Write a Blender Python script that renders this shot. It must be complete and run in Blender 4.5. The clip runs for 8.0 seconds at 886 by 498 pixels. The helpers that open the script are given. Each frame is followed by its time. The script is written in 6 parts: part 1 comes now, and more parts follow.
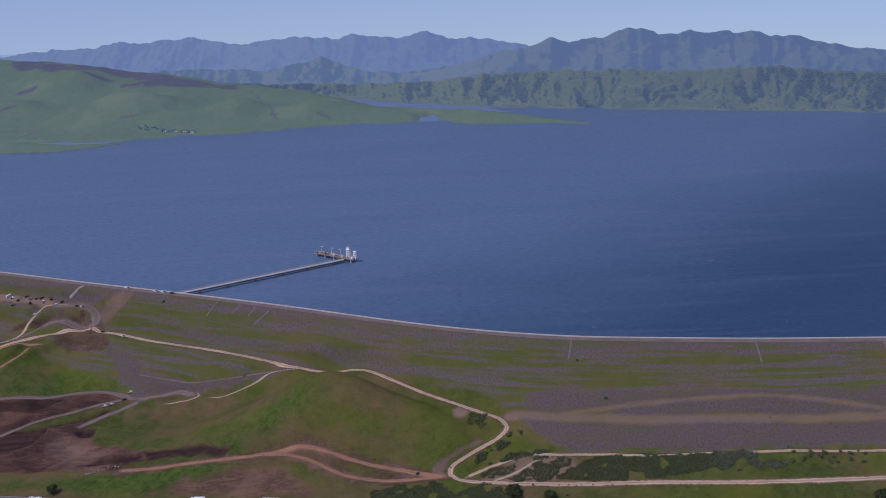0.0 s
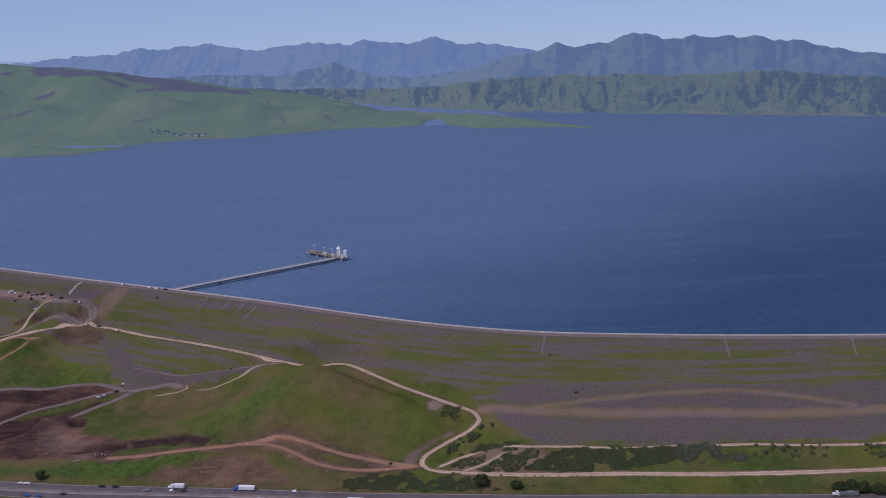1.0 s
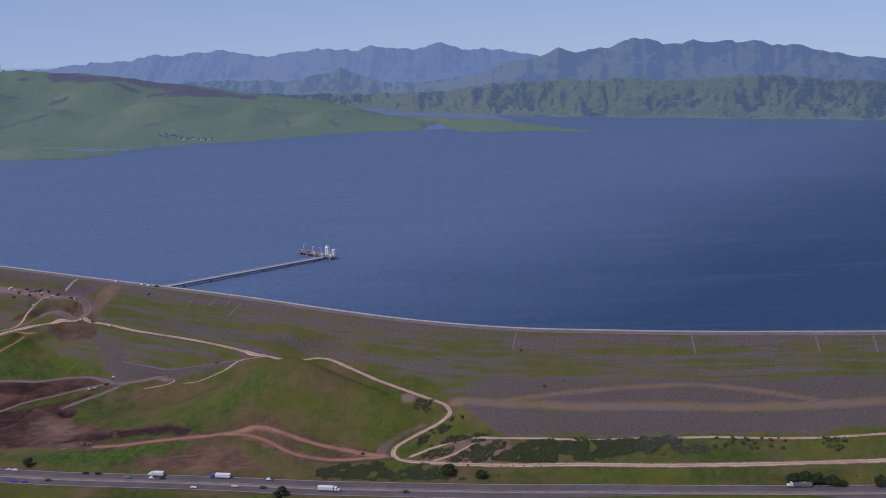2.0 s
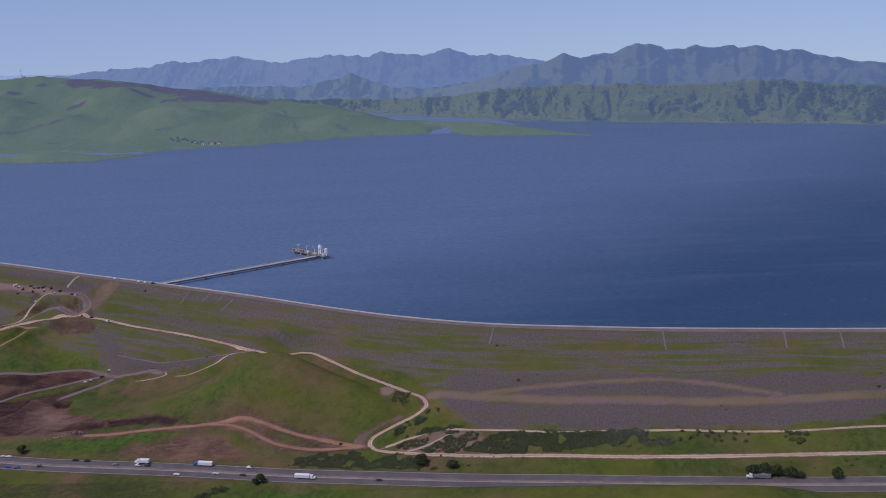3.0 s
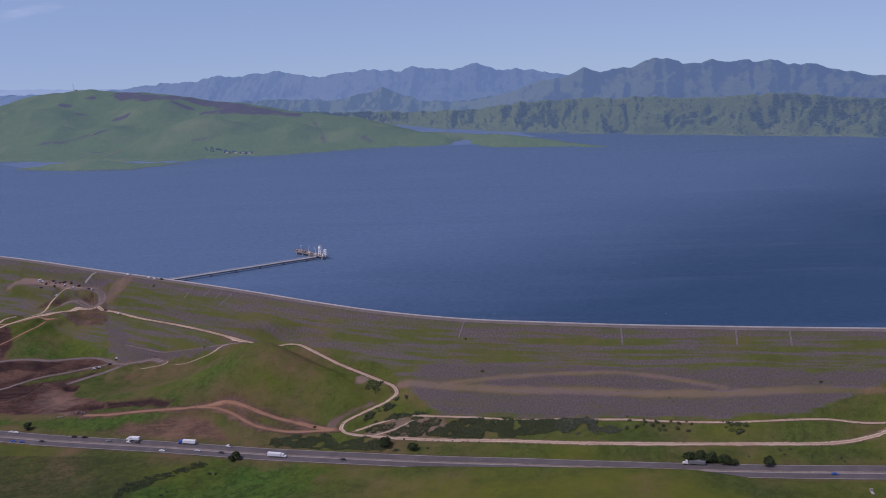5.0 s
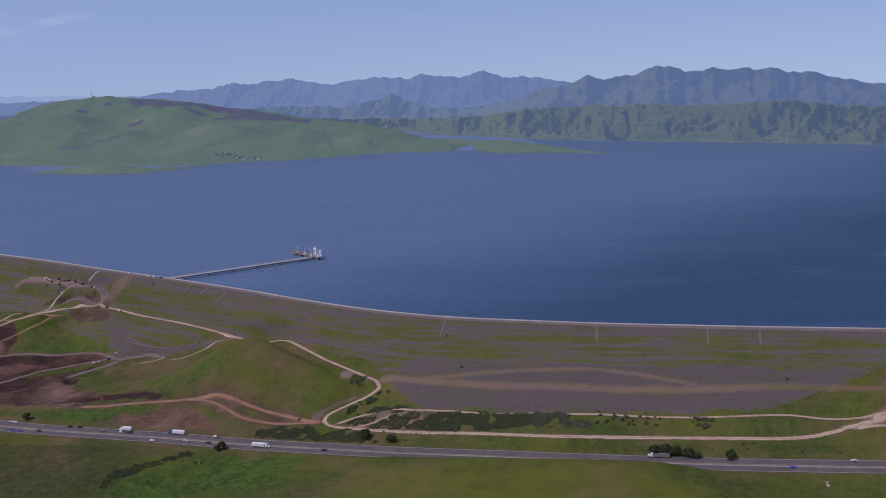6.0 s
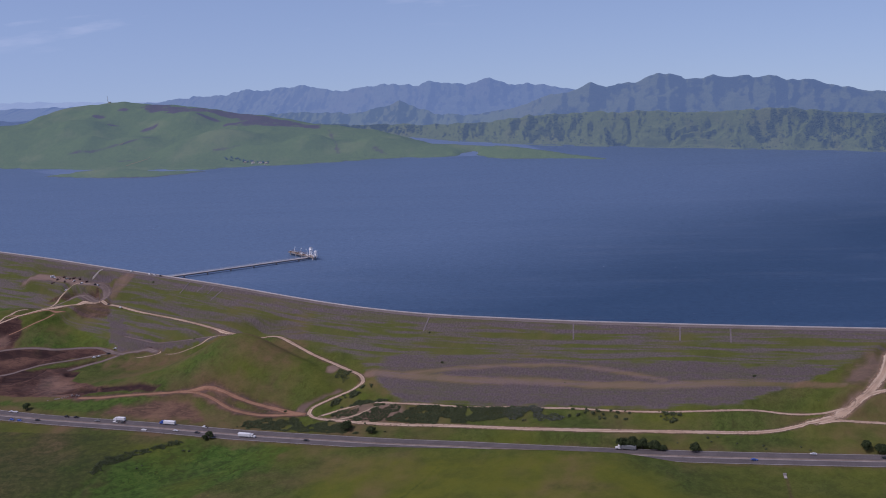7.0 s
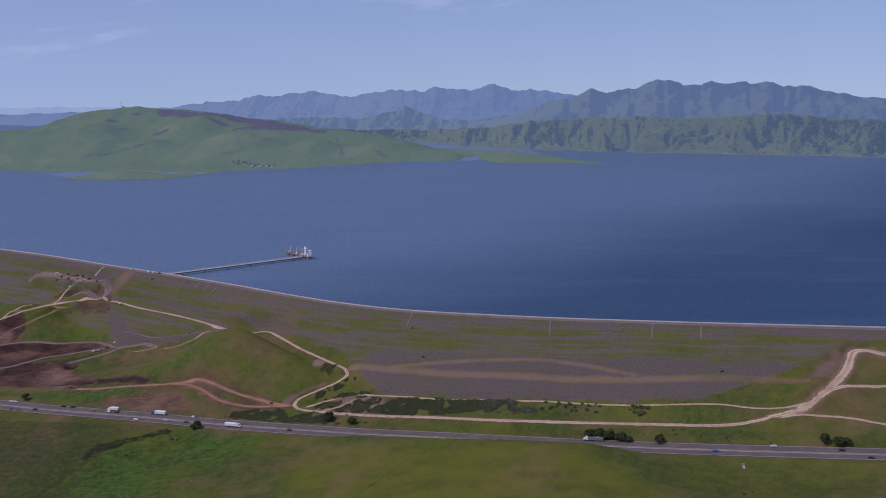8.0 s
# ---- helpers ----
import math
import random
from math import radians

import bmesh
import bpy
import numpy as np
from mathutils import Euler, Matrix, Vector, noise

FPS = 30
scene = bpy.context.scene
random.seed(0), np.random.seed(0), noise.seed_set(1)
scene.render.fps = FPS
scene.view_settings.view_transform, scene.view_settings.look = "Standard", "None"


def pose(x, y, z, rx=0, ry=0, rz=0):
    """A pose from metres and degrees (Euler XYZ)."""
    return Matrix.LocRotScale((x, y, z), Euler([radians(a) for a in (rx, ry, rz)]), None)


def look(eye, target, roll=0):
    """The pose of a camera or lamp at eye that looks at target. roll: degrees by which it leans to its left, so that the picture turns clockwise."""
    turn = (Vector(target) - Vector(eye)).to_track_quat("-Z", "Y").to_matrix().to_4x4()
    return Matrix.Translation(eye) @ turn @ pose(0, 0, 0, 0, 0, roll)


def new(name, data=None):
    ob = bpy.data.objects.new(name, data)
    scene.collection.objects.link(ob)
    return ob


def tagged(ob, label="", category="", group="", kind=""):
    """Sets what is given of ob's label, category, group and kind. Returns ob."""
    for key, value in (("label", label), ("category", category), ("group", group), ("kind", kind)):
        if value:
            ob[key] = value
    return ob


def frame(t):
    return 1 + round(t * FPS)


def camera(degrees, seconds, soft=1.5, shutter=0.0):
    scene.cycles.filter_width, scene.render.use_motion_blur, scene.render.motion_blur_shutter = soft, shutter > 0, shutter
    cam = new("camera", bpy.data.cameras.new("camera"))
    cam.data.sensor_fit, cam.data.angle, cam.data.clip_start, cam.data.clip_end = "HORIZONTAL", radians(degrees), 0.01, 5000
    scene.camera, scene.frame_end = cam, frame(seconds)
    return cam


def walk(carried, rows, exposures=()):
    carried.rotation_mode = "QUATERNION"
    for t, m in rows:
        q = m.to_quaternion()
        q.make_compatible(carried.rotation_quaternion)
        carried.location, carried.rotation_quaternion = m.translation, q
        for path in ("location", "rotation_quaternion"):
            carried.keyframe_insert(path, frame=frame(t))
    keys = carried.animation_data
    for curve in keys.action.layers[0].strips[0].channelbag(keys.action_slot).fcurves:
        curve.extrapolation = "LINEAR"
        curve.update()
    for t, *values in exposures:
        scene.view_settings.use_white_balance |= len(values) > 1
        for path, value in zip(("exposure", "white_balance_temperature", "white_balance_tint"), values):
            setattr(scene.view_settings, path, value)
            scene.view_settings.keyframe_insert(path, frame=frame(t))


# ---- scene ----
cam = camera(47.072, 8.0, soft=1.0)
PATH = [  # seconds, x, y, z, turn, tilt, lean
    (0.0, 0.00, 0.00, 261.52, -0.000, -19.075, -2.677),
    (0.5, 16.71, -9.24, 260.92, 0.956, -18.838, -2.870),
    (1.0, 33.43, -18.52, 260.30, 1.844, -18.611, -3.043),
    (1.5, 50.16, -27.82, 259.66, 2.640, -18.379, -3.208),
    (3.0, 100.37, -55.89, 257.61, 5.116, -17.659, -3.668),
    (3.5, 117.11, -65.31, 256.88, 6.107, -17.382, -3.814),
    (4.0, 133.87, -74.75, 256.13, 7.135, -17.083, -3.946),
    (4.5, 150.63, -84.22, 255.36, 8.109, -16.777, -4.031),
    (6.0, 200.94, -112.81, 252.92, 10.441, -15.872, -4.125),
    (6.5, 217.73, -122.39, 252.06, 11.151, -15.595, -4.126),
    (7.0, 234.51, -132.01, 251.18, 11.831, -15.315, -4.122),
    (7.5, 251.31, -141.65, 250.28, 12.478, -15.061, -4.100),
    (8.0, 268.11, -151.32, 249.36, 13.073, -14.821, -4.072),
]
walk(cam, [(t, pose(x, y, z, 90 + tilt, 0, turn) @ pose(0, 0, 0, 0, 0, lean)) for t, x, y, z, turn, tilt, lean in PATH],
     [(0.0, 0.12, 5900, 26), (8.0, 0.16, 6030, 28)])

# ---- world and light ----
SUN_ELEVATION, SUN_TURN = 59.0, -128.0  # degrees; the sun stands high behind and to the left
world = bpy.data.worlds.new("world")
scene.world = world
world.use_nodes = True
wn, wl = world.node_tree.nodes, world.node_tree.links
sky = wn.new("ShaderNodeTexSky")
sky.sky_type = "NISHITA"
sky.sun_disc = False
sky.sun_elevation, sky.sun_rotation = radians(SUN_ELEVATION), radians(SUN_TURN)
sky.altitude, sky.air_density, sky.dust_density, sky.ozone_density = 200, 1.0, 2.2, 1.1
wn["Background"].inputs["Strength"].default_value = 0.108
# the far shore lies below eye level, so the sky goes on down to it
way = wn.new("ShaderNodeTexCoord")
lower = wn.new("ShaderNodeMapping")
lower.inputs["Location"].default_value = (0, 0, 0.245)
wl.new(way.outputs["Generated"], lower.inputs["Vector"])
wl.new(lower.outputs[0], sky.inputs["Vector"])
# thin wisps of high cloud
cloud_map = wn.new("ShaderNodeMapping")
cloud_map.inputs["Scale"].default_value = (7.0, 7.0, 46.0)
cloud_map.inputs["Rotation"].default_value = (0, 0.05, 0)
wl.new(way.outputs["Generated"], cloud_map.inputs["Vector"])
wisps = wn.new("ShaderNodeTexNoise")
wisps.inputs["Scale"].default_value, wisps.inputs["Detail"].default_value, wisps.inputs["Roughness"].default_value = 1.0, 5.0, 0.55
wl.new(cloud_map.outputs[0], wisps.inputs["Vector"])
thin = wn.new("ShaderNodeValToRGB")
thin.color_ramp.elements[0].position, thin.color_ramp.elements[1].position = 0.56, 0.78
thin.color_ramp.elements[1].color = (0.22, 0.22, 0.22, 1)
wl.new(wisps.outputs["Fac"], thin.inputs[0])
veil = wn.new("ShaderNodeMix")
veil.data_type = "RGBA"
veil.inputs["B"].default_value = (7.5, 7.6, 8.0, 1)
height = wn.new("ShaderNodeSeparateXYZ")
wl.new(way.outputs["Generated"], height.inputs[0])
above = wn.new("ShaderNodeMapRange")
above.inputs["From Min"].default_value, above.inputs["From Max"].default_value = -0.055, -0.030
wl.new(height.outputs["Z"], above.inputs["Value"])
share = wn.new("ShaderNodeMath")
share.operation = "MULTIPLY"
wl.new(thin.outputs[0], share.inputs[0])
wl.new(above.outputs[0], share.inputs[1])
wl.new(share.outputs[0], veil.inputs["Factor"])
wl.new(sky.outputs[0], veil.inputs["A"])
wl.new(veil.outputs["Result"], wn["Background"].inputs["Color"])

lamp = bpy.data.lights.new("sun", "SUN")
lamp.energy, lamp.angle, lamp.color = 2.15, radians(0.53), (1.0, 0.95, 0.88)
sun = new("sun", lamp)
sa, se = radians(SUN_TURN), radians(SUN_ELEVATION)
toward = Vector((math.sin(sa) * math.cos(se), math.cos(sa) * math.cos(se), math.sin(se)))
sun.matrix_world = look(toward * 400 + Vector((0, 500, 0)), (0, 500, 0))


# ---- materials ----
def material(name, rough=0.9, spec=0.2, metal=0.0):
    mat = bpy.data.materials.new(name)
    mat.use_nodes = True
    bsdf = mat.node_tree.nodes["Principled BSDF"]
    bsdf.inputs["Roughness"].default_value = rough
    bsdf.inputs["Specular IOR Level"].default_value = spec
    bsdf.inputs["Metallic"].default_value = metal
    return mat, mat.node_tree.nodes, mat.node_tree.links, bsdf


def coords(n, l, scale, source="Object"):
    tc = n.new("ShaderNodeTexCoord")
    mp = n.new("ShaderNodeMapping")
    mp.inputs["Scale"].default_value = scale
    l.new(tc.outputs[source], mp.inputs["Vector"])
    return mp.outputs[0]


def noise_node(n, l, vector, scale=1.0, detail=5.0, rough=0.6, warp=0.0):
    nz = n.new("ShaderNodeTexNoise")
    nz.inputs["Scale"].default_value, nz.inputs["Detail"].default_value = scale, detail
    nz.inputs["Roughness"].default_value, nz.inputs["Distortion"].default_value = rough, warp
    l.new(vector, nz.inputs["Vector"])
    return nz.outputs["Fac"]


def ramp(n, l, fac, stops):
    r = n.new("ShaderNodeValToRGB")
    els = r.color_ramp.elements
    while len(els) < len(stops):
        els.new(0.5)
    for e, (p, c) in zip(els, stops):
        e.position = p
        e.color = (*c, 1) if isinstance(c, tuple) else (c, c, c, 1)
    l.new(fac, r.inputs[0])
    return r.outputs[0]


def mix(n, l, fac, a, b, blend="MIX"):
    m = n.new("ShaderNodeMix")
    m.data_type, m.blend_type = "RGBA", blend
    for socket, value in ((m.inputs["Factor"], fac), (m.inputs["A"], a), (m.inputs["B"], b)):
        if isinstance(value, (int, float)):
            socket.default_value = value
        elif isinstance(value, tuple):
            socket.default_value = (*value, 1)
        else:
            l.new(value, socket)
    return m.outputs["Result"]


def maths(n, l, op, a, b):
    m = n.new("ShaderNodeMath")
    m.operation, m.use_clamp = op, True
    for socket, value in zip(m.inputs, (a, b)):
        if isinstance(value, (int, float)):
            socket.default_value = value
        else:
            l.new(value, socket)
    return m.outputs[0]


def bump(n, l, bsdf, height, strength, distance):
    b = n.new("ShaderNodeBump")
    b.inputs["Strength"].default_value, b.inputs["Distance"].default_value = strength, distance
    l.new(height, b.inputs["Height"])
    l.new(b.outputs[0], bsdf.inputs["Normal"])


def plain(name, colour, rough=0.7, spec=0.3, metal=0.0, vary=0.25, scale=0.8):
    """A paint or stone with stains and grain at two scales."""
    mat, n, l, bsdf = material(name, rough, spec, metal)
    v = coords(n, l, (1, 1, 1))
    big, small = noise_node(n, l, v, scale * 0.3, 3), noise_node(n, l, v, scale * 6, 4)
    both = maths(n, l, "MULTIPLY", big, small)
    dark = tuple(c * (1 - vary) for c in colour)
    light = tuple(min(1, c * (1 + vary)) for c in colour)
    l.new(ramp(n, l, both, [(0.12, dark), (0.42, light)]), bsdf.inputs["Base Color"])
    return mat


def foliage(name, dark, light):
    mat, n, l, bsdf = material(name, 0.75, 0.15)
    info = n.new("ShaderNodeNewGeometry")
    tone = ramp(n, l, info.outputs["Random Per Island"], [(0.0, dark), (1.0, light)])
    v = coords(n, l, (0.5, 0.5, 0.5))
    l.new(mix(n, l, ramp(n, l, noise_node(n, l, v, 0.6, 3), [(0.35, 0.0), (0.65, 0.5)]), tone, dark), bsdf.inputs["Base Color"])
    return mat


def ground_material():
    """Spring grass over clay; bare soil, rubble and dry patches come from the cover layer."""
    mat, n, l, bsdf = material("grassland", 0.95, 0.08)
    at = n.new("ShaderNodeAttribute")
    at.attribute_name = "cover"
    sep = n.new("ShaderNodeSeparateColor")
    l.new(at.outputs["Color"], sep.inputs[0])
    soil, rock, dry = sep.outputs
    lush = at.outputs["Alpha"]
    fl = n.new("ShaderNodeAttribute")
    fl.attribute_name = "flow"
    v = coords(n, l, (1, 1, 1))
    fine, mid, wide = noise_node(n, l, v, 0.55, 6, 0.7), noise_node(n, l, v, 0.07, 5), noise_node(n, l, v, 0.016, 4, 0.6, 0.6)
    stretched = n.new("ShaderNodeMapping")
    stretched.inputs["Scale"].default_value = (0.016, 0.30, 1.0)
    l.new(fl.outputs["Vector"], stretched.inputs["Vector"])
    band = noise_node(n, l, stretched.outputs[0], 1.0, 5, 0.60, 0.4)
    grain = n.new("ShaderNodeMapping")
    grain.inputs["Scale"].default_value = (0.8, 0.75, 1.0)
    l.new(fl.outputs["Vector"], grain.inputs["Vector"])
    rills = noise_node(n, l, grain.outputs[0], 1.0, 4, 0.7)
    green = ramp(n, l, mid, [(0.25, GRASS_DARK), (0.5, GRASS_MID), (0.75, GRASS_LIGHT)])
    speck = noise_node(n, l, v, 0.9, 4, 0.85)
    green = mix(n, l, ramp(n, l, fine, [(0.3, 0.0), (0.7, 0.5)]), green, GRASS_DARK)
    green = mix(n, l, ramp(n, l, speck, [(0.49, 0.0), (0.60, 0.7)]), green, GRASS_TUFT)
    patchy = noise_node(n, l, v, 0.21, 5, 0.75, 0.5)
    green = mix(n, l, lush, green, ramp(n, l, patchy, [(0.36, LUSH_A), (0.62, LUSH_B)]))
    green = mix(n, l, ramp(n, l, patchy, [(0.54, 0.0), (0.66, 0.4)]), green, GRASS_PALE)
    green = mix(n, l, ramp(n, l, patchy, [(0.36, 0.65), (0.50, 0.0)]), green, GRASS_TUFT)
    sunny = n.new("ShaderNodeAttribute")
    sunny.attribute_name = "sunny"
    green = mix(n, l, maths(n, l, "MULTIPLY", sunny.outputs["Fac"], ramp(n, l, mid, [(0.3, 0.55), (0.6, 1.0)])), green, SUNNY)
    straw = ramp(n, l, fine, [(0.3, DRY_A), (0.7, DRY_B)])
    thin = maths(n, l, "ADD", maths(n, l, "MULTIPLY", ramp(n, l, wide, [(0.50, 0.0), (0.68, 0.75)]), 0.4), maths(n, l, "MULTIPLY", dry, ramp(n, l, mid, [(0.25, 0.35), (0.6, 1.0)])))
    thin = maths(n, l, "SUBTRACT", thin, maths(n, l, "MULTIPLY", lush, 0.7))
    colour = mix(n, l, thin, green, straw)
    colour = mix(n, l, ramp(n, l, rock, [(0.1, 0.0), (0.4, 0.45)]), colour, OLIVE)
    rubble = ramp(n, l, rills, [(0.36, ROCK_A), (0.64, ROCK_B)])
    rubble = mix(n, l, ramp(n, l, rock, [(0.55, 0.0), (0.85, 1.0)]), rubble, ramp(n, l, rills, [(0.36, SCREE_A), (0.64, SCREE_B)]))
    # rubble shows between grass bands that follow the embankment
    share = maths(n, l, "MULTIPLY", maths(n, l, "MULTIPLY", rock, 2.2), ramp(n, l, band, [(0.45, 0.03), (0.57, 0.85)]))
    share = maths(n, l, "ADD", share, ramp(n, l, rock, [(0.5, 0.0), (0.85, 0.75)]))
    share = maths(n, l, "MULTIPLY", share, ramp(n, l, patchy, [(0.36, 0.75), (0.56, 1.0)]))
    colour = mix(n, l, share, colour, rubble)
    heaps = noise_node(n, l, v, 0.035, 4, 0.5, 0.8)
    clay = ramp(n, l, heaps, [(0.38, SOIL_DARK), (0.50, SOIL_MID), (0.66, SOIL_LIGHT)])
    clay = mix(n, l, ramp(n, l, patchy, [(0.35, 0.35), (0.5, 0.0)]), clay, SOIL_DARK)
    clay = mix(n, l, ramp(n, l, fine, [(0.4, 0.0), (0.7, 0.3)]), clay, SOIL_MID)
    ea = n.new("ShaderNodeAttribute")
    ea.attribute_name = "earth"
    es = n.new("ShaderNodeSeparateColor")
    l.new(ea.outputs["Color"], es.inputs[0])
    wet, sand, flowers = es.outputs
    weeds = maths(n, l, "MULTIPLY", ea.outputs["Alpha"], ramp(n, l, patchy, [(0.40, 1.0), (0.58, 0.45)]))
    colour = mix(n, l, weeds, colour, mix(n, l, fine, WEED_A, WEED_B))
    furrow = noise_node(n, l, coords(n, l, (0.05, 0.14, 0.14)), 1.0, 4, 0.55, 1.6)
    clay = mix(n, l, ramp(n, l, furrow, [(0.52, 0.0), (0.62, 0.4)]), clay, SOIL_LIGHT)
    clay = mix(n, l, ramp(n, l, furrow, [(0.38, 0.45), (0.47, 0.0)]), clay, SOIL_DARK)
    ruts = noise_node(n, l, coords(n, l, (0.05, 0.10, 0.1)), 1.0, 2, 0.5, 2.5)
    clay = mix(n, l, ramp(n, l, ruts, [(0.46, 0.0), (0.485, 0.6), (0.51, 0.0)]), clay, SOIL_LIGHT)
    clay = mix(n, l, ramp(n, l, ruts, [(0.57, 0.0), (0.60, 0.5), (0.63, 0.0)]), clay, SOIL_DARK)
    clay = mix(n, l, maths(n, l, "MULTIPLY", sand, 0.85), clay, SAND)
    clay = mix(n, l, maths(n, l, "MULTIPLY", wet, ramp(n, l, furrow, [(0.35, 0.96), (0.7, 0.7)])), clay, SOIL_WET)
    colour = mix(n, l, maths(n, l, "MULTIPLY", flowers, ramp(n, l, fine, [(0.6, 0.0), (0.68, 0.8)])), colour, (0.30, 0.26, 0.02))
    colour = mix(n, l, maths(n, l, "MULTIPLY", soil, ramp(n, l, mid, [(0.2, 0.75), (0.45, 1.0)])), colour, clay)
    l.new(colour, bsdf.inputs["Base Color"])
    bump(n, l, bsdf, maths(n, l, "ADD", maths(n, l, "MULTIPLY", fine, 0.6), maths(n, l, "MULTIPLY", patchy, 0.4)), 0.5, 0.6)
    return mat


GRASS_DARK, GRASS_MID, GRASS_LIGHT = (0.039, 0.051, 0.014), (0.063, 0.078, 0.019), (0.094, 0.097, 0.029)
SUNNY = (0.090, 0.095, 0.013)
WEED_A, WEED_B = (0.018, 0.028, 0.009), (0.042, 0.050, 0.018)
GRASS_TUFT, GRASS_PALE = (0.030, 0.040, 0.010), (0.094, 0.100, 0.030)
LUSH_A, LUSH_B = (0.022, 0.054, 0.009), (0.050, 0.100, 0.016)
DRY_A, DRY_B = (0.104, 0.066, 0.036), (0.146, 0.095, 0.054)
ROCK_A, ROCK_B = (0.072, 0.057, 0.062), (0.112, 0.090, 0.098)
SCREE_A, SCREE_B = (0.066, 0.053, 0.054), (0.096, 0.077, 0.079)
OLIVE = (0.068, 0.076, 0.024)
SAND, SOIL_WET = (0.190, 0.136, 0.114), (0.024, 0.0145, 0.0145)
SOIL_DARK, SOIL_MID, SOIL_LIGHT = (0.036, 0.020, 0.018), (0.072, 0.038, 0.030), (0.158, 0.088, 0.060)


def water_material():
    """Wind-rippled deep water: broad drift lanes, small chop, and a few breaking crests."""
    mat, n, l, bsdf = material("lake_water", 0.48, 0.7)
    bsdf.inputs["IOR"].default_value = 1.33
    wide = noise_node(n, l, coords(n, l, (0.0022, 0.006, 1)), 1.0, 4, 0.6, 0.5)
    lanes = noise_node(n, l, coords(n, l, (0.004, 0.05, 1)), 1.0, 5, 0.6, 0.6)
    chop = noise_node(n, l, coords(n, l, (0.17, 0.50, 1)), 1.0, 6, 0.8, 0.3)
    colour = ramp(n, l, wide, [(0.3, (0.020, 0.053, 0.106)), (0.7, (0.028, 0.064, 0.124))])
    # sky reflection put into the colour: water pales toward the far left
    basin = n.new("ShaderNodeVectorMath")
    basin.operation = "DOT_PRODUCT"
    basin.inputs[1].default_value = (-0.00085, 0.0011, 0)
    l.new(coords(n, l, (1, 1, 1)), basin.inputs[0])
    far_sheen = maths(n, l, "ADD", basin.outputs["Value"], maths(n, l, "MULTIPLY", wide, 0.25))
    colour = mix(n, l, ramp(n, l, far_sheen, [(0.62, 0.0), (1.05, 0.92)]), colour, (0.094, 0.150, 0.242))
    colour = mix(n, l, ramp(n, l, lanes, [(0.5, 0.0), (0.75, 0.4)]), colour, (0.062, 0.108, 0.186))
    # hollows of the chop are darkened in the colour, as their shading
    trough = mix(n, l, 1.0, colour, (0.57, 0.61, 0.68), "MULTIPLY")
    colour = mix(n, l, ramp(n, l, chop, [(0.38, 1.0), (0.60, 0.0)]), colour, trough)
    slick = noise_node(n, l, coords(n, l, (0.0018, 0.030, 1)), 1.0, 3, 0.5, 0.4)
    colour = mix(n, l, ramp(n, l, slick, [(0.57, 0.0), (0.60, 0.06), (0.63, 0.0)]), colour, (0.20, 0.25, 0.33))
    crest = noise_node(n, l, coords(n, l, (0.10, 0.30, 1)), 1.0, 2, 0.5)
    fleck = noise_node(n, l, coords(n, l, (0.7, 1.6, 1)), 1.0, 2, 0.5)
    foam = maths(n, l, "MULTIPLY", ramp(n, l, crest, [(0.70, 0.0), (0.76, 1.0)]), ramp(n, l, fleck, [(0.60, 0.0), (0.64, 1.0)]))
    colour = mix(n, l, foam, colour, (0.55, 0.58, 0.62))
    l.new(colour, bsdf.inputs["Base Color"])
    bump(n, l, bsdf, chop, 0.45, 0.6)
    return mat


def hill_material(name, grass, wood, rock, air, amount, wood_share=0.5, scale=1.0, rock_share=0.25):
    """A far hillside: grass, woods where the woods layer says so, bare rock; amount is air haze over this far backdrop,
    put in as surface glow.
    """
    mat, n, l, bsdf = material(name, 1.0, 0.0)
    v = coords(n, l, (scale, scale, scale))
    a, b, c = noise_node(n, l, v, 0.05, 6, 0.7, 0.4), noise_node(n, l, v, 0.16, 5, 0.75), noise_node(n, l, v, 0.012, 4)
    at = n.new("ShaderNodeAttribute")
    at.attribute_name = "woods"
    colour = mix(n, l, ramp(n, l, b, [(0.3, 0.0), (0.7, 0.6)]), grass, tuple(x * 0.72 for x in grass))
    colour = mix(n, l, ramp(n, l, c, [(0.52, 0.0), (0.66, rock_share)]), colour, rock)
    trees = maths(n, l, "ADD", maths(n, l, "MULTIPLY", at.outputs["Fac"], 0.75), maths(n, l, "MULTIPLY", a, 0.5))
    colour = mix(n, l, ramp(n, l, trees, [(0.72 - wood_share * 0.40, 0.0), (0.98 - wood_share * 0.40, 0.92)]), colour, wood)
    l.new(colour, bsdf.inputs["Base Color"])
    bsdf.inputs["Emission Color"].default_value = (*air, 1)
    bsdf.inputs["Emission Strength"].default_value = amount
    bump(n, l, bsdf, b, 0.6, 3.0)
    return mat


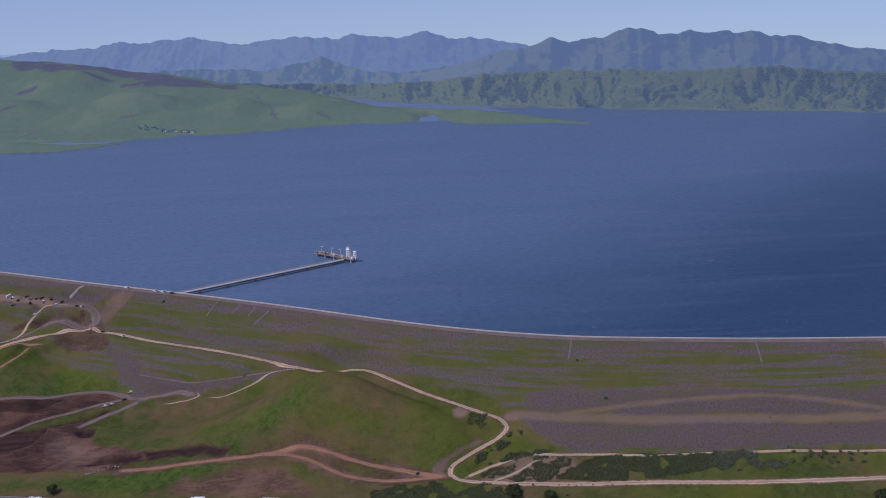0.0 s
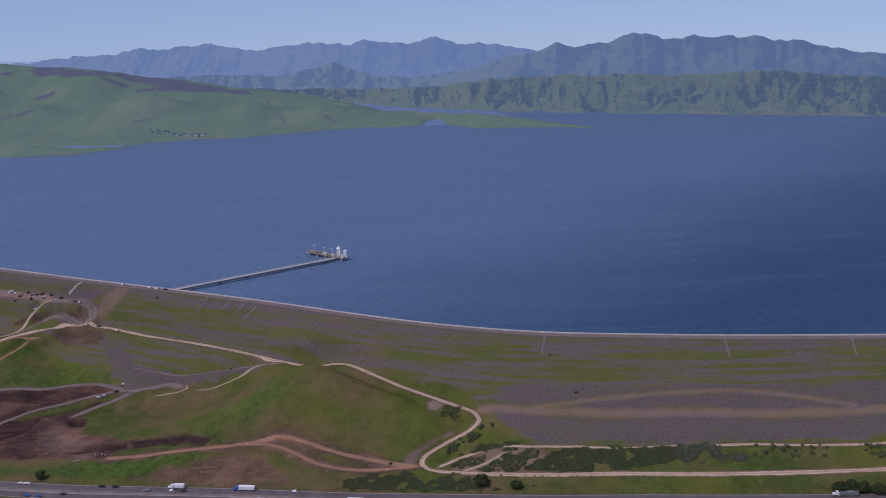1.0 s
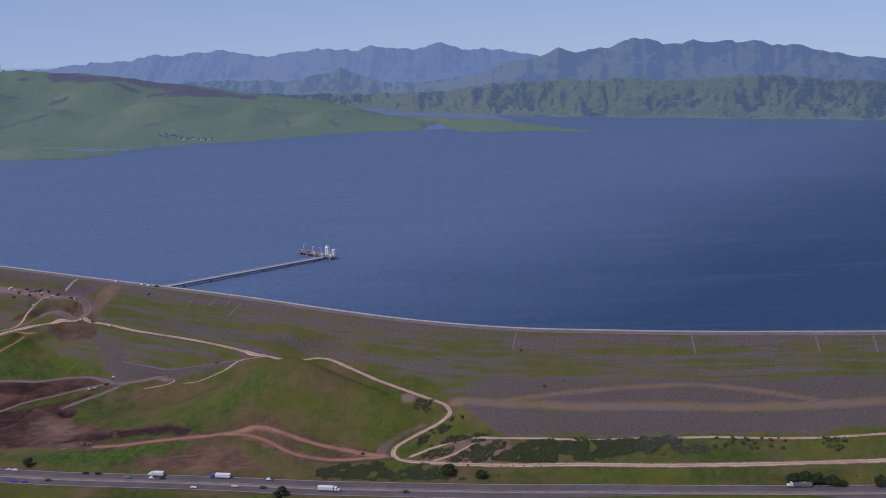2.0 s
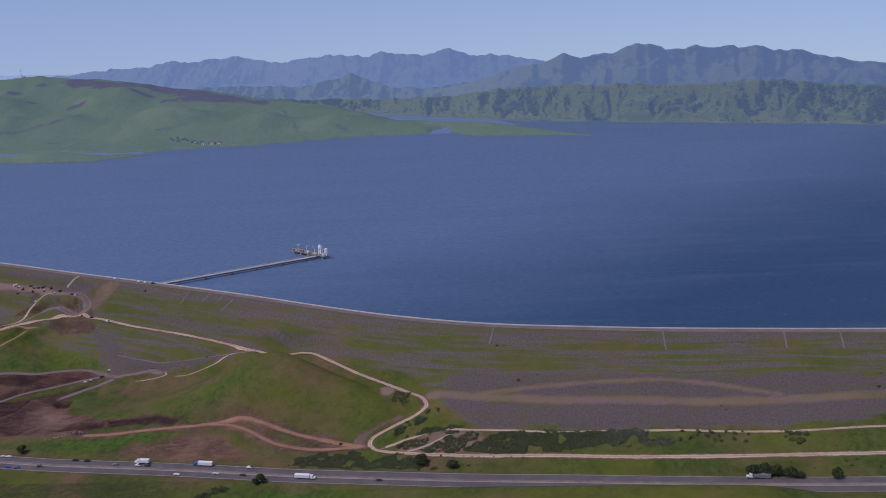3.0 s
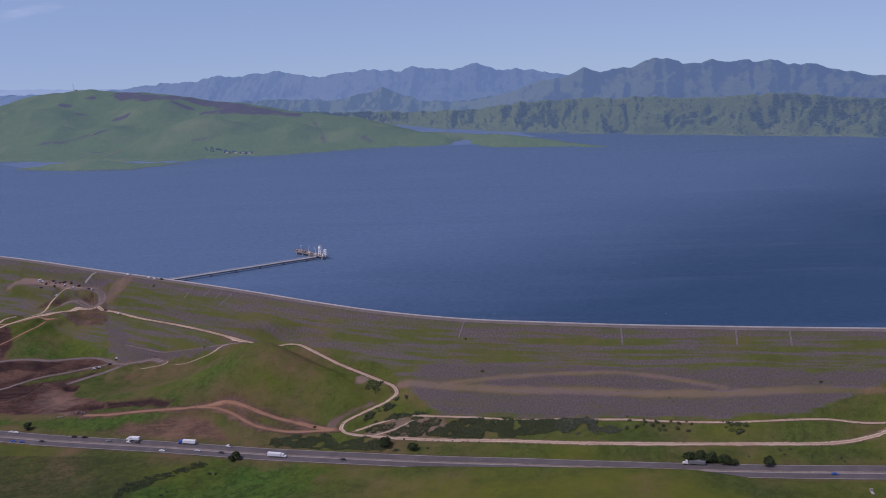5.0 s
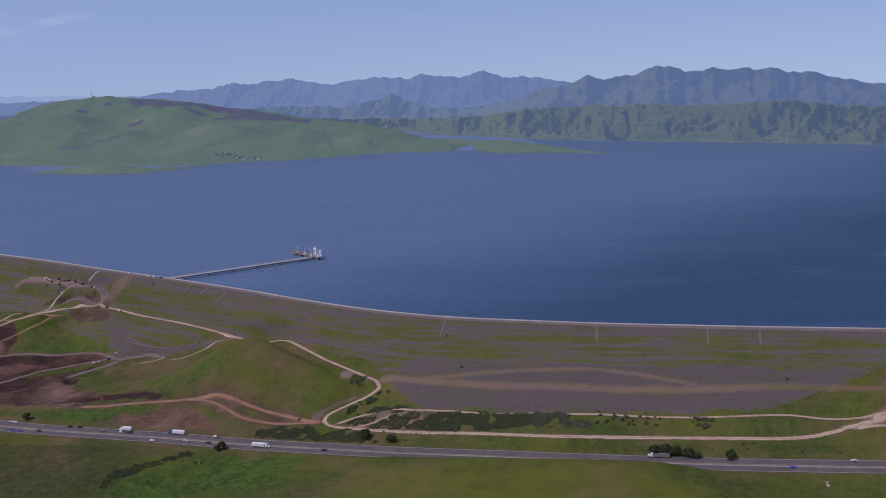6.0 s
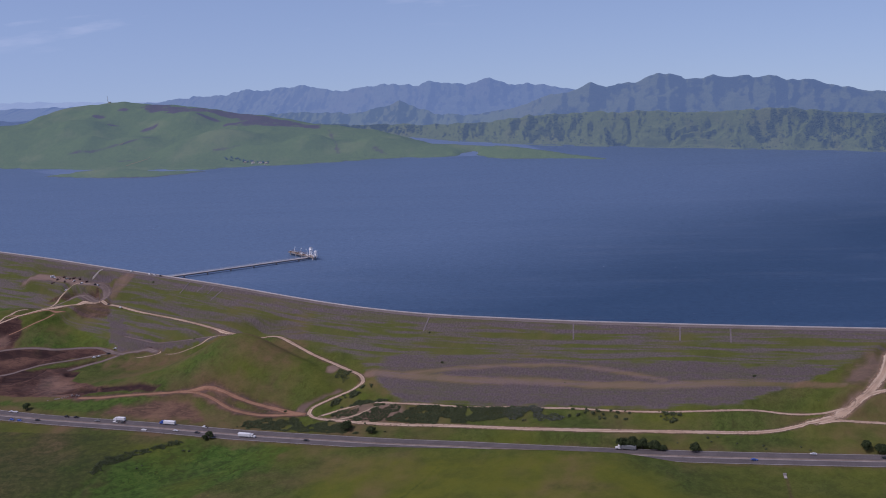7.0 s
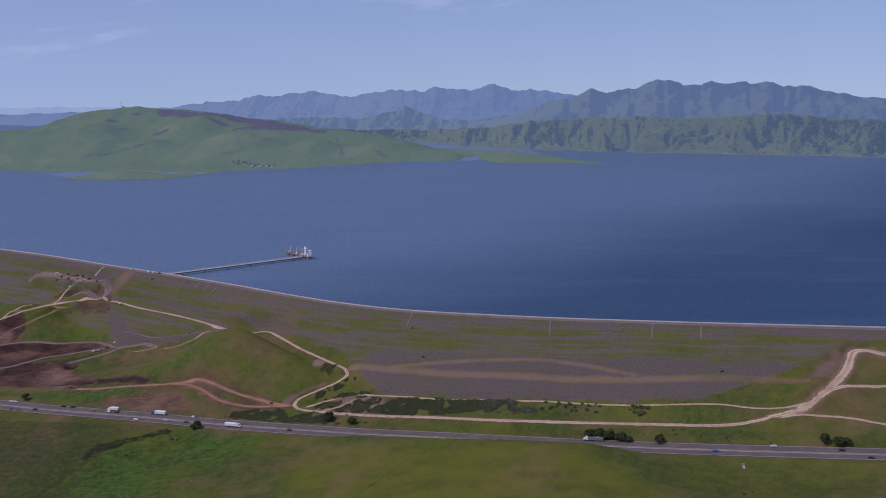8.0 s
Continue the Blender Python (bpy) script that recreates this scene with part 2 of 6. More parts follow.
def road_material(name, colour, rut, ragged=0.5, vary=0.3):
    """A worn track: wheel ruts along it, stains, and edges that fray out into the ground."""
    mat, n, l, bsdf = material(name, 0.95, 0.1)
    at = n.new("ShaderNodeAttribute")
    at.attribute_name = "side"
    off = maths(n, l, "ABSOLUTE", at.outputs["Fac"], 0.0)
    v = coords(n, l, (1, 1, 1))
    big, small = noise_node(n, l, v, 0.12, 4, 0.65), noise_node(n, l, v, 1.4, 4, 0.7)
    tone = ramp(n, l, maths(n, l, "MULTIPLY", big, maths(n, l, "ADD", small, 0.5)), [(0.3, tuple(c * (1 - vary) for c in colour)), (0.65, tuple(c * (1 + vary) for c in colour))])
    ln = n.new("ShaderNodeAttribute")
    ln.attribute_name = "lane"
    lm = n.new("ShaderNodeMapping")
    lm.inputs["Scale"].default_value = (0.035, 1.1, 1.0)
    l.new(ln.outputs["Vector"], lm.inputs["Vector"])
    streak = noise_node(n, l, lm.outputs[0], 1.0, 4, 0.65, 0.3)
    wheel = maths(n, l, "MULTIPLY", ramp(n, l, off, [(0.10, 0.35), (0.36, 1.0), (0.58, 0.9), (0.80, 0.0)]), ramp(n, l, streak, [(0.36, 0.1), (0.58, 1.0)]))
    l.new(mix(n, l, wheel, tone, rut), bsdf.inputs["Base Color"])
    patches = noise_node(n, l, v, 0.4, 3, 0.7)
    fray = ramp(n, l, maths(n, l, "ADD", maths(n, l, "MULTIPLY", small, 0.45), maths(n, l, "MULTIPLY", patches, 0.55)), [(0.32, 0.0), (0.68, 1.0)])
    reach = maths(n, l, "SUBTRACT", 0.78 + ragged * 0.5, maths(n, l, "ADD", off, maths(n, l, "MULTIPLY", fray, ragged)))
    l.new(ramp(n, l, reach, [(0.0, 0.0), (0.22, 1.0)]), bsdf.inputs["Alpha"])
    return mat


# blue haze of the air, given to far hills and trees as emission
AIR_GLOW = (0.152, 0.264, 0.520)
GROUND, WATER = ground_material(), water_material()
SKY_PALE_WATER = plain("sky_pale_water", (0.098, 0.150, 0.250), 0.5, 0.5, vary=0.1, scale=0.05)
DIRT_ROAD = road_material("dirt_road", (0.240, 0.160, 0.108), (0.40, 0.315, 0.235), 0.6)
RED_ROAD = road_material("clay_track", (0.190, 0.102, 0.064), (0.26, 0.155, 0.100), 0.8)
GREY_TRACK = road_material("gravel_track", (0.110, 0.082, 0.074), (0.172, 0.136, 0.122), 0.8)
PALE_TRACK = road_material("sandy_track", (0.215, 0.155, 0.108), (0.34, 0.265, 0.19), 0.7)
ASPHALT = plain("asphalt", (0.092, 0.080, 0.080), 0.9, 0.2, vary=0.25, scale=0.3)
SHOULDER = road_material("gravel_shoulder", (0.195, 0.155, 0.135), (0.22, 0.18, 0.16), 0.35)
LINE_PAINT = plain("line_paint", (0.27, 0.255, 0.25), 0.7, 0.2, vary=0.15)
CONCRETE = plain("concrete", (0.27, 0.245, 0.225), 0.85, 0.2, vary=0.25, scale=0.6)
CREST_CONCRETE = plain("crest_concrete", (0.40, 0.37, 0.355), 0.85, 0.2, vary=0.15, scale=0.4)
PALE_CONCRETE = plain("pale_concrete", (0.40, 0.37, 0.35), 0.85, 0.2, vary=0.2, scale=0.6)
# darker concrete for the pier's girders, columns and caps
DARK_CONCRETE = plain("dark_concrete", (0.13, 0.12, 0.12), 0.7, 0.3, vary=0.3, scale=0.6)
CREST_PAVING = plain("crest_paving", (0.135, 0.112, 0.105), 0.9, 0.15, vary=0.2, scale=0.3)
RIPRAP = plain("riprap", (0.20, 0.175, 0.165), 0.95, 0.1, vary=0.4, scale=1.5)
WHITE_PAINT = plain("white_paint", (0.78, 0.78, 0.76), 0.45, 0.4, vary=0.08)
STEEL = plain("galvanised_steel", (0.45, 0.46, 0.47), 0.45, 0.5, 0.6, vary=0.15)
RUBBER = plain("tyre_rubber", (0.025, 0.025, 0.025), 0.9, 0.2, vary=0.3)
GLASS = plain("window_glass", (0.02, 0.025, 0.03), 0.08, 0.6, vary=0.1)
BARK = plain("bark", (0.10, 0.075, 0.055), 0.95, 0.1, vary=0.4, scale=3)
LEAVES = foliage("oak_leaves", (0.020, 0.030, 0.012), (0.050, 0.066, 0.024))
SCRUB = foliage("scrub_leaves", (0.044, 0.060, 0.027), (0.098, 0.114, 0.058))
SAGE = foliage("sage_leaves", (0.060, 0.070, 0.050), (0.130, 0.140, 0.105))
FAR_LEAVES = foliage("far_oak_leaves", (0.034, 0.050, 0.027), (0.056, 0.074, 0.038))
# air haze over the far trees, added as a glow of their leaves
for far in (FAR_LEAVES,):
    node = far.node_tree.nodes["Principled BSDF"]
    node.inputs["Emission Color"].default_value = (*AIR_GLOW, 1)
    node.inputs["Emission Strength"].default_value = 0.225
PAINTS = {name: plain(name + "_paint", c, 0.35, 0.5, vary=0.06) for name, c in (
    ("white", (0.60, 0.60, 0.60)), ("silver", (0.45, 0.46, 0.48)), ("black", (0.02, 0.02, 0.022)), ("blue", (0.03, 0.08, 0.30)),
    ("red", (0.40, 0.02, 0.03)), ("grey", (0.16, 0.17, 0.18)), ("brown", (0.085, 0.050, 0.042)))}


# ---- shape helpers ----
def mesh_object(name, verts, faces, mat, parent=None, smooth=False):
    me = bpy.data.meshes.new(name)
    me.from_pydata([tuple(v) for v in verts], [], [tuple(f) for f in faces])
    me.materials.append(mat)
    if smooth:
        me.shade_smooth()
    ob = new(name, me)
    ob.parent = parent
    return ob


def part(name, bm, mat, parent, label=""):
    me = bpy.data.meshes.new(name)
    bm.to_mesh(me)
    bm.free()
    me.materials.append(mat)
    ob = new(name, me)
    ob.parent = parent
    return tagged(ob, label)


def group_at(name, x, y, z, turn=0.0):
    ob = new(name)
    ob.matrix_world = pose(x, y, z, 0, 0, turn)
    return ob


def add_box(bm, cx, cy, cz, sx, sy, sz, bevel=0.0, taper=1.0):
    """A box centred in x and y that stands on cz; taper narrows its top."""
    m = Matrix.Translation((cx, cy, cz + sz / 2)) @ Matrix.Diagonal((sx, sy, sz, 1))
    made = bmesh.ops.create_cube(bm, size=1.0, matrix=m)["verts"]
    for v in made:
        if v.co.z > cz + sz * 0.5:
            v.co.x, v.co.y = cx + (v.co.x - cx) * taper, cy + (v.co.y - cy) * taper
    if bevel:
        edges = {e for v in made for e in v.link_edges}
        bmesh.ops.bevel(bm, geom=list(edges), offset=bevel, segments=2, affect="EDGES")


def add_tube(bm, a, b, r0, r1=None, sides=8):
    a, b = Vector(a), Vector(b)
    m = Matrix.Translation((a + b) / 2) @ (b - a).to_track_quat("Z", "Y").to_matrix().to_4x4()
    bmesh.ops.create_cone(bm, cap_ends=True, segments=sides, radius1=r0, radius2=r0 if r1 is None else r1, depth=(b - a).length, matrix=m)


def box_part(name, parent, mat, cx, cy, cz, sx, sy, sz, bevel=0.0, taper=1.0, label=""):
    bm = bmesh.new()
    add_box(bm, cx, cy, cz, sx, sy, sz, bevel, taper)
    return part(name, bm, mat, parent, label)


def sheet_mesh(name, X, Y, Z, mat, keep=None):
    """A sheet over rows of points; keep drops the cells where it is false."""
    verts = np.stack([X.ravel(), Y.ravel(), Z.ravel()], 1)
    i = np.arange(X.size).reshape(X.shape)
    faces = np.stack([i[:-1, :-1].ravel(), i[:-1, 1:].ravel(), i[1:, 1:].ravel(), i[1:, :-1].ravel()], 1)
    if keep is not None:
        faces = faces[keep.ravel()[faces].any(1)]
        used = np.unique(faces)
        back = np.zeros(X.size, int)
        back[used] = np.arange(len(used))
        verts, faces = verts[used], back[faces]
    me = bpy.data.meshes.new(name)
    me.vertices.add(len(verts))
    me.vertices.foreach_set("co", verts.astype(np.float32).ravel())
    me.loops.add(faces.size)
    me.loops.foreach_set("vertex_index", faces.astype(np.int32).ravel())
    me.polygons.add(len(faces))
    me.polygons.foreach_set("loop_start", np.arange(0, faces.size, 4, dtype=np.int32))
    me.update(calc_edges=True)
    me.materials.append(mat)
    me.shade_smooth()
    made = new(name, me)
    return made if keep is None else (made, used)


def grid_mesh(name, xs, ys, z, mat, keep=None):
    """A height field over the lines xs and ys."""
    return sheet_mesh(name, *np.meshgrid(xs, ys), z, mat, keep)


def value_noise(x, y, seed=0):
    """Smooth noise between 0 and 1 on arrays."""
    x, y = np.asarray(x, float), np.asarray(y, float)
    xi, yi = np.floor(x).astype(np.int64), np.floor(y).astype(np.int64)
    fx, fy = x - xi, y - yi
    fx, fy = fx * fx * (3 - 2 * fx), fy * fy * (3 - 2 * fy)

    def corner(a, b):
        h = (a * 374761393 + b * 668265263 + seed * 1442695041) & 0x7FFFFFFF
        h = ((h ^ (h >> 13)) * 1274126177) & 0x7FFFFFFF
        return ((h ^ (h >> 16)) & 0xFFFF) / 65535.0
    top = corner(xi, yi) * (1 - fx) + corner(xi + 1, yi) * fx
    low = corner(xi, yi + 1) * (1 - fx) + corner(xi + 1, yi + 1) * fx
    return top * (1 - fy) + low * fy


def fractal(x, y, octaves=4, seed=0):
    total, size, gain = 0.0, 1.0, 0.0
    for k in range(octaves):
        total, gain = total + size * value_noise(x * 2 ** k, y * 2 ** k, seed + k), gain + size
        size *= 0.5
    return total / gain


def ridged(x, y, octaves=4, seed=0):
    total, size, gain = 0.0, 1.0, 0.0
    for k in range(octaves):
        total = total + size * (1 - np.abs(2 * value_noise(x * 2 ** k, y * 2 ** k, seed + k) - 1))
        gain, size = gain + size, size * 0.5
    return total / gain


def smooth_line(points, step):
    """A rounded curve through plan points, sampled at about that step."""
    p = np.array(points, float)
    p = np.vstack([2 * p[0] - p[1], p, 2 * p[-1] - p[-2]])
    out = []
    for k in range(1, len(p) - 2):
        count = max(2, int(np.linalg.norm(p[k + 1] - p[k]) / step))
        for t in np.arange(count) / count:
            out.append(0.5 * (2 * p[k] + (p[k + 1] - p[k - 1]) * t + (2 * p[k - 1] - 5 * p[k] + 4 * p[k + 1] - p[k + 2]) * t * t
                              + (3 * p[k] - p[k - 1] - 3 * p[k + 1] + p[k + 2]) * t ** 3))
    out.append(p[-2])
    return np.array(out)


def line_distance(x, y, line):
    best = np.full(np.shape(x), 1e9)
    for a, b in zip(line[:-1], line[1:]):
        d = b - a
        t = np.clip(((x - a[0]) * d[0] + (y - a[1]) * d[1]) / max(d @ d, 1e-9), 0, 1)
        best = np.minimum(best, np.hypot(x - a[0] - t * d[0], y - a[1] - t * d[1]))
    return best


def patch_distance(x, y, outline):
    """Distance to a closed outline, negative inside it."""
    o = np.array(outline, float)
    inside = np.zeros(np.shape(x), bool)
    for a, b in zip(o, np.roll(o, -1, 0)):
        crosses = (a[1] > y) != (b[1] > y)
        at = a[0] + (y - a[1]) * (b[0] - a[0]) / (b[1] - a[1] if b[1] != a[1] else 1e-9)
        inside ^= crosses & (x < at)
    d = line_distance(x, y, np.vstack([o, o[:1]]))
    return np.where(inside, -d, d)


def leaf_mass(points, sizes, per, seed, squash=0.75, leaf=0.30):
    """Bushy masses of small leaf sprays: for each point a rounded, uneven cloud of them."""
    r = np.random.default_rng(seed)
    points, sizes = np.asarray(points, float), np.asarray(sizes, float)
    k = len(points) * per
    d = r.normal(size=(k, 3))
    d /= np.linalg.norm(d, axis=1)[:, None]
    d[:, 2] = np.abs(d[:, 2]) * 1.15 - 0.15
    big = np.repeat(sizes, per)[:, None]
    c = np.repeat(points, per, 0) + d * big * r.uniform(0.35, 1.0, (k, 1)) * np.array([1, 1, squash])
    u = np.cross(d, r.normal(size=(k, 3)))
    u /= np.linalg.norm(u, axis=1)[:, None] + 1e-9
    w = np.cross(d, u) + d * r.uniform(-1.4, 1.4, (k, 1))
    s = big * leaf * r.uniform(0.6, 1.3, (k, 1))
    verts = np.stack([c - u * s, c - w * s * 0.7, c + u * s, c + w * s * 0.7], 1).reshape(-1, 3)
    return verts, np.arange(4 * k).reshape(-1, 4).tolist()


# ---- the lie of the land ----
CREST_X = [-4600, -900, -700, -425, -339, -263, -190, -110, -40, 10, 74, 182, 285, 407, 700, 4600]
CREST_Y = [1100, 930, 872, 765, 733, 700, 671, 637, 604, 583, 564, 549, 540, 532, 520, 500]
CREST_Z = 5.0
HILLS = [  # x, y, half length, half width, turn in degrees, height
    (-74, 547, 60, 30, -14, 32.6),
    (-8, 532, 34, 20, -25, 13.0),
    (-150, 532, 50, 28, 0, 7.0),
    (-335, 650, 66, 36, -25, 22.0),
    (160, 372, 95, 40, 4, 3.0),
    (-190, 395, 80, 34, 0, 3.0),
    (-70, 415, 60, 26, 50, -6.0),
    (330, 395, 50, 16, 0, -4.0),
    (362, 484, 42, 24, -10, 21.0),
    (470, 500, 60, 34, 0, 20.0),
    (180, 462, 70, 9, -6, 2.0),
    (-68, 566, 36, 20, -18, 13.5),
    (0, 190, 500, 110, 0, 12.0),
    (-306, 660, 36, 24, -30, 8.0),
    (-281, 668, 20, 13, -15, 6.0),
]

def smooth_interp(x, xs, ys, width):
    """Piecewise-linear curve with its corners rounded off."""
    total = 0.0
    for k in (-1.5, -1.0, -0.5, 0.0, 0.5, 1.0, 1.5):
        total = total + np.interp(x + k * width, xs, ys)
    return total / 7

def crest_y(x):
    return smooth_interp(x, CREST_X, CREST_Y, 18.0)

def downstream(x, y):
    """Distance from the crest line, positive on the dry side."""
    slope = (crest_y(x + 5.0) - crest_y(x - 5.0)) / 10.0
    return (crest_y(x) - y) / np.sqrt(1 + slope ** 2)

def ground_z(x, y):
    x, y = np.asarray(x, float), np.asarray(y, float)
    s = downstream(x, y)
    upper = np.interp(x, [-250, -60, 60, 180, 260, 420], [0.95, 0.95, 0.78, 0.70, 0.55, 0.50])
    lower = np.interp(x, [-250, -60, 60, 400], [0.60, 0.60, 0.52, 0.48])
    fall = np.maximum(s - 2.6, 0)
    face = CREST_Z - upper * np.minimum(fall, 24.0) - lower * np.maximum(fall - 24.0, 0)
    # a berm on the right-hand part of the face
    berm = np.exp(-((x - 165) / 95) ** 4) * np.exp(-((s - 33) / 9) ** 2) * 2.2
    face = face + berm
    valley = smooth_interp(x, [-600, -230, 30, 130, 220, 310, 420, 700], [-42, -46, -45.5, -39, -34.5, -36.5, -33, -26], 25.0)
    for cx, cy, lx, ly, turn, h in HILLS:
        c, n = np.cos(np.radians(turn)), np.sin(np.radians(turn))
        u, v = (x - cx) * c + (y - cy) * n, (y - cy) * c - (x - cx) * n
        valley = valley + h * np.exp(-(u / lx) ** 2 - (v / ly) ** 2)
    # a cut bank along the near side of the highway
    edge = smooth_interp(x, [-120, -45, 58, 160, 230, 300, 390], [465, 455, 442.5, 430.5, 422.5, 418.5, 417], 20.0)
    bank = np.clip((edge - y) / 6.0, 0, 1)
    bank = bank * bank * (3 - 2 * bank) * np.exp(-np.maximum(edge - y - 7, 0) / 90)
    valley = valley + 5.6 * bank * np.clip((x + 30) / 90, 0, 1) * np.clip((264 - x) / 45, 0, 1)
    k = 3.0
    top = np.maximum(face, valley)
    z = top + k * np.log1p(np.exp(-np.abs(face - valley) / k)) * np.clip((s - 3.0) / 12, 0, 1)
    wet = CREST_Z - 0.6 * np.maximum(-s - 2.6, 0)
    z = np.where(s > 0, np.where(s < 2.6, CREST_Z, z), np.maximum(wet, -14.0))
    return z

# plan lines of roads and tracks
MAIN_ROAD = [(-352, 590), (-336, 618), (-318, 645), (-303, 660), (-285, 667), (-265, 668.5), (-247, 665.5), (-234, 660), (-222, 654), (-196, 642.5), (-156, 625.5), (-121, 608), (-103, 600), (-87, 594.5), (-70, 590), (-56, 584), (-32, 566.5), (-10, 550.5), (9, 538.5), (22, 531), (29, 527), (32, 521.5), (29, 516.5), (19, 512), (8, 506.5), (0, 501.5), (-2, 497), (0, 493), (6, 489.5), (19, 487), (30, 484.5), (56, 480)]
LOWER_ROAD = [(30, 484.5), (56, 480), (74, 477), (113, 471), (150, 463.5), (190, 458.5), (230, 457.5), (261, 457.5), (302, 458), (322, 461.5), (342, 464.5), (355, 470), (363, 476), (374, 479.5), (388, 484), (440, 492)]
RISING_ROAD = [(342, 465), (355, 472), (366, 480), (376, 496), (381, 507), (384, 514), (394, 514), (403, 510), (430, 500)]
TOE_ROAD = [(6, 492), (14, 496), (26, 499.5), (45, 502.5), (62, 498.5), (77, 496), (110, 490.5), (149, 486.5), (188, 483), (230, 477.5), (261, 475), (296, 474.5), (313, 471.5), (329, 469.5), (343, 470), (352, 472)]
SPUR_ROAD = [(331, 460), (346, 461), (362, 460), (377, 458), (393, 455), (430, 448)]
LOOP_TRACK = [(20, 488), (34, 492), (46, 497), (56, 499)]
CLAY_A = [(-193, 516), (-172, 515), (-150, 516), (-124, 517), (-106, 517.5), (-95, 518.5), (-84, 518), (-60, 508.5), (-42, 503), (-24, 499), (-13, 496), (-4, 494)]
CLAY_B = [(-110, 517), (-90, 513), (-78, 508), (-66, 501), (-55, 496.5), (-40, 493.5), (-23, 493), (-4, 494)]
SITE_A = [(-345, 597), (-293, 607), (-268, 609), (-250, 616), (-232, 615), (-217, 609), (-206, 604), (-189, 602), (-178, 602), (-165, 597)]
SITE_B = [(-310, 552), (-277, 573), (-265, 583), (-248, 592), (-231, 602), (-215, 604), (-206, 604)]
SITE_C = [(-236, 574), (-222, 589), (-212, 595), (-203, 601)]
RIDGE_TRACK = [(-156, 592), (-145, 590), (-134, 592), (-122, 594), (-112, 597), (-98, 596)]
HOOK_TRACK = [(-186, 595), (-176, 594), (-169, 593), (-163, 596), (-165, 599)]
ARC_TRACK = [(-210, 623), (-197, 617), (-182, 611), (-168, 606), (-150, 603), (-128, 600), (-101, 596)]
YARD_LOOP = [(-287, 691), (-270, 689), (-257, 682.5), (-251, 677), (-252, 671), (-263, 673), (-281, 680), (-292, 679)]
LEFT_ROAD = [(-358, 600), (-342, 627), (-324, 654), (-311, 671), (-303, 684), (-296, 691), (-286, 693), (-272, 690)]
MID_ROAD = [(-318, 664), (-308, 672), (-296, 678), (-279, 680.5)]
FIELD_TRACK = [(-330, 642), (-315, 646), (-302, 657), (-285, 660)]
FIELD_TRACK_B = [(-317, 620), (-306, 629), (-297, 642), (-293, 656)]
RAMP = [(-246, 671), (-253, 680), (-246, 682), (-231, 683.5), (-221, 682), (-225, 677), (-233, 671), (-239, 669)]
BERM_EDGE = [(63, 522), (76, 521.5), (105, 520.5), (138, 519), (186, 514.5), (206, 510), (225, 505), (245, 500)]
BERM_BAND = [(33, 529), (63, 520), (107, 512), (148, 507), (187, 502), (225, 498), (262, 495), (297, 495), (330, 493), (352, 487)]
HIGHWAY = [(-1200, 660), (-700, 562), (-420, 517), (-235, 489), (-197, 483.5), (-115, 475), (-40, 465.3), (70, 452), (118, 446.5), (170, 440), (230, 433.6), (290, 429.8), (345, 428.5), (388, 428), (520, 426), (900, 422), (1500, 430)]
# plan outlines of bare ground
DUG_SOIL = [(-345, 545), (-290, 566), (-277, 572), (-269, 573), (-255, 578), (-241, 584), (-228, 593), (-220, 601), (-221, 593), (-228, 579), (-231, 572), (-224, 572), (-224, 564), (-219, 551), (-205, 548), (-188, 536), (-173, 533), (-159, 532), (-143, 530), (-131, 526), (-127, 525), (-133, 520), (-153, 524), (-173, 526), (-190, 522), (-193, 516), (-201, 515), (-213, 520), (-233, 522), (-252, 523), (-345, 524)]
WET_SOIL = [[(-182, 533), (-174, 534), (-159, 532), (-143, 530), (-129, 525), (-133, 519), (-157, 523), (-178, 524)], [(-221, 527), (-210, 532), (-199, 537), (-184, 532), (-180, 524), (-195, 525), (-211, 526)],
            [(-236, 569), (-224, 572), (-223, 563), (-232, 564)], [(-290, 566), (-276, 572), (-265, 574), (-256, 577), (-255, 570), (-260, 555), (-268, 554), (-282, 550)],
            [(-255, 578), (-241, 584), (-228, 593), (-222, 600), (-223, 591), (-237, 584), (-250, 576)], [(-330, 600), (-291, 604), (-263, 608), (-255, 609), (-261, 603), (-270, 593), (-287, 595), (-330, 585)]]
SANDY = [(-246, 561), (-237, 567), (-210, 539), (-204, 518), (-226, 521), (-244, 537), (-246, 552)]
UPPER_SOIL = [(-345, 600), (-293, 607), (-267, 608), (-249, 615), (-232, 615), (-213, 607), (-223, 604), (-246, 597), (-265, 584), (-277, 573), (-290, 566), (-345, 548)]
BENCH_SOIL = [(-312, 689), (-296, 686), (-279, 684.5), (-259, 679), (-256, 672), (-264, 671), (-298, 681), (-318, 684)]
LOW_BENCH = [(-276, 668), (-262, 667.5), (-243, 664), (-235, 652), (-239, 648), (-265, 654), (-280, 662)]
RUBBLE_FAN = [(-238, 650), (-228, 634), (-215, 616), (-202, 606), (-163, 599), (-122, 594), (-101, 597), (-128, 601), (-152, 604), (-179, 612), (-204, 624), (-218, 640)]
RED_BANK = [(-168, 494), (-157, 501), (-136, 506), (-119, 512), (-104, 509), (-91, 501), (-83, 490), (-77, 484), (-128, 486)]
YARD = [(-365, 721), (-337, 716), (-286, 697), (-265, 687), (-287, 691), (-303, 697), (-329, 706), (-365, 715)]
YARD_LINE = [(-345, 718), (-322, 709), (-303, 701), (-284, 693), (-268, 687)]
RED_CUT = [(352, 488), (362, 506), (376, 516), (380, 506), (372, 492)]
DITCH = [(309, 408), (309, 394), (308, 372)]
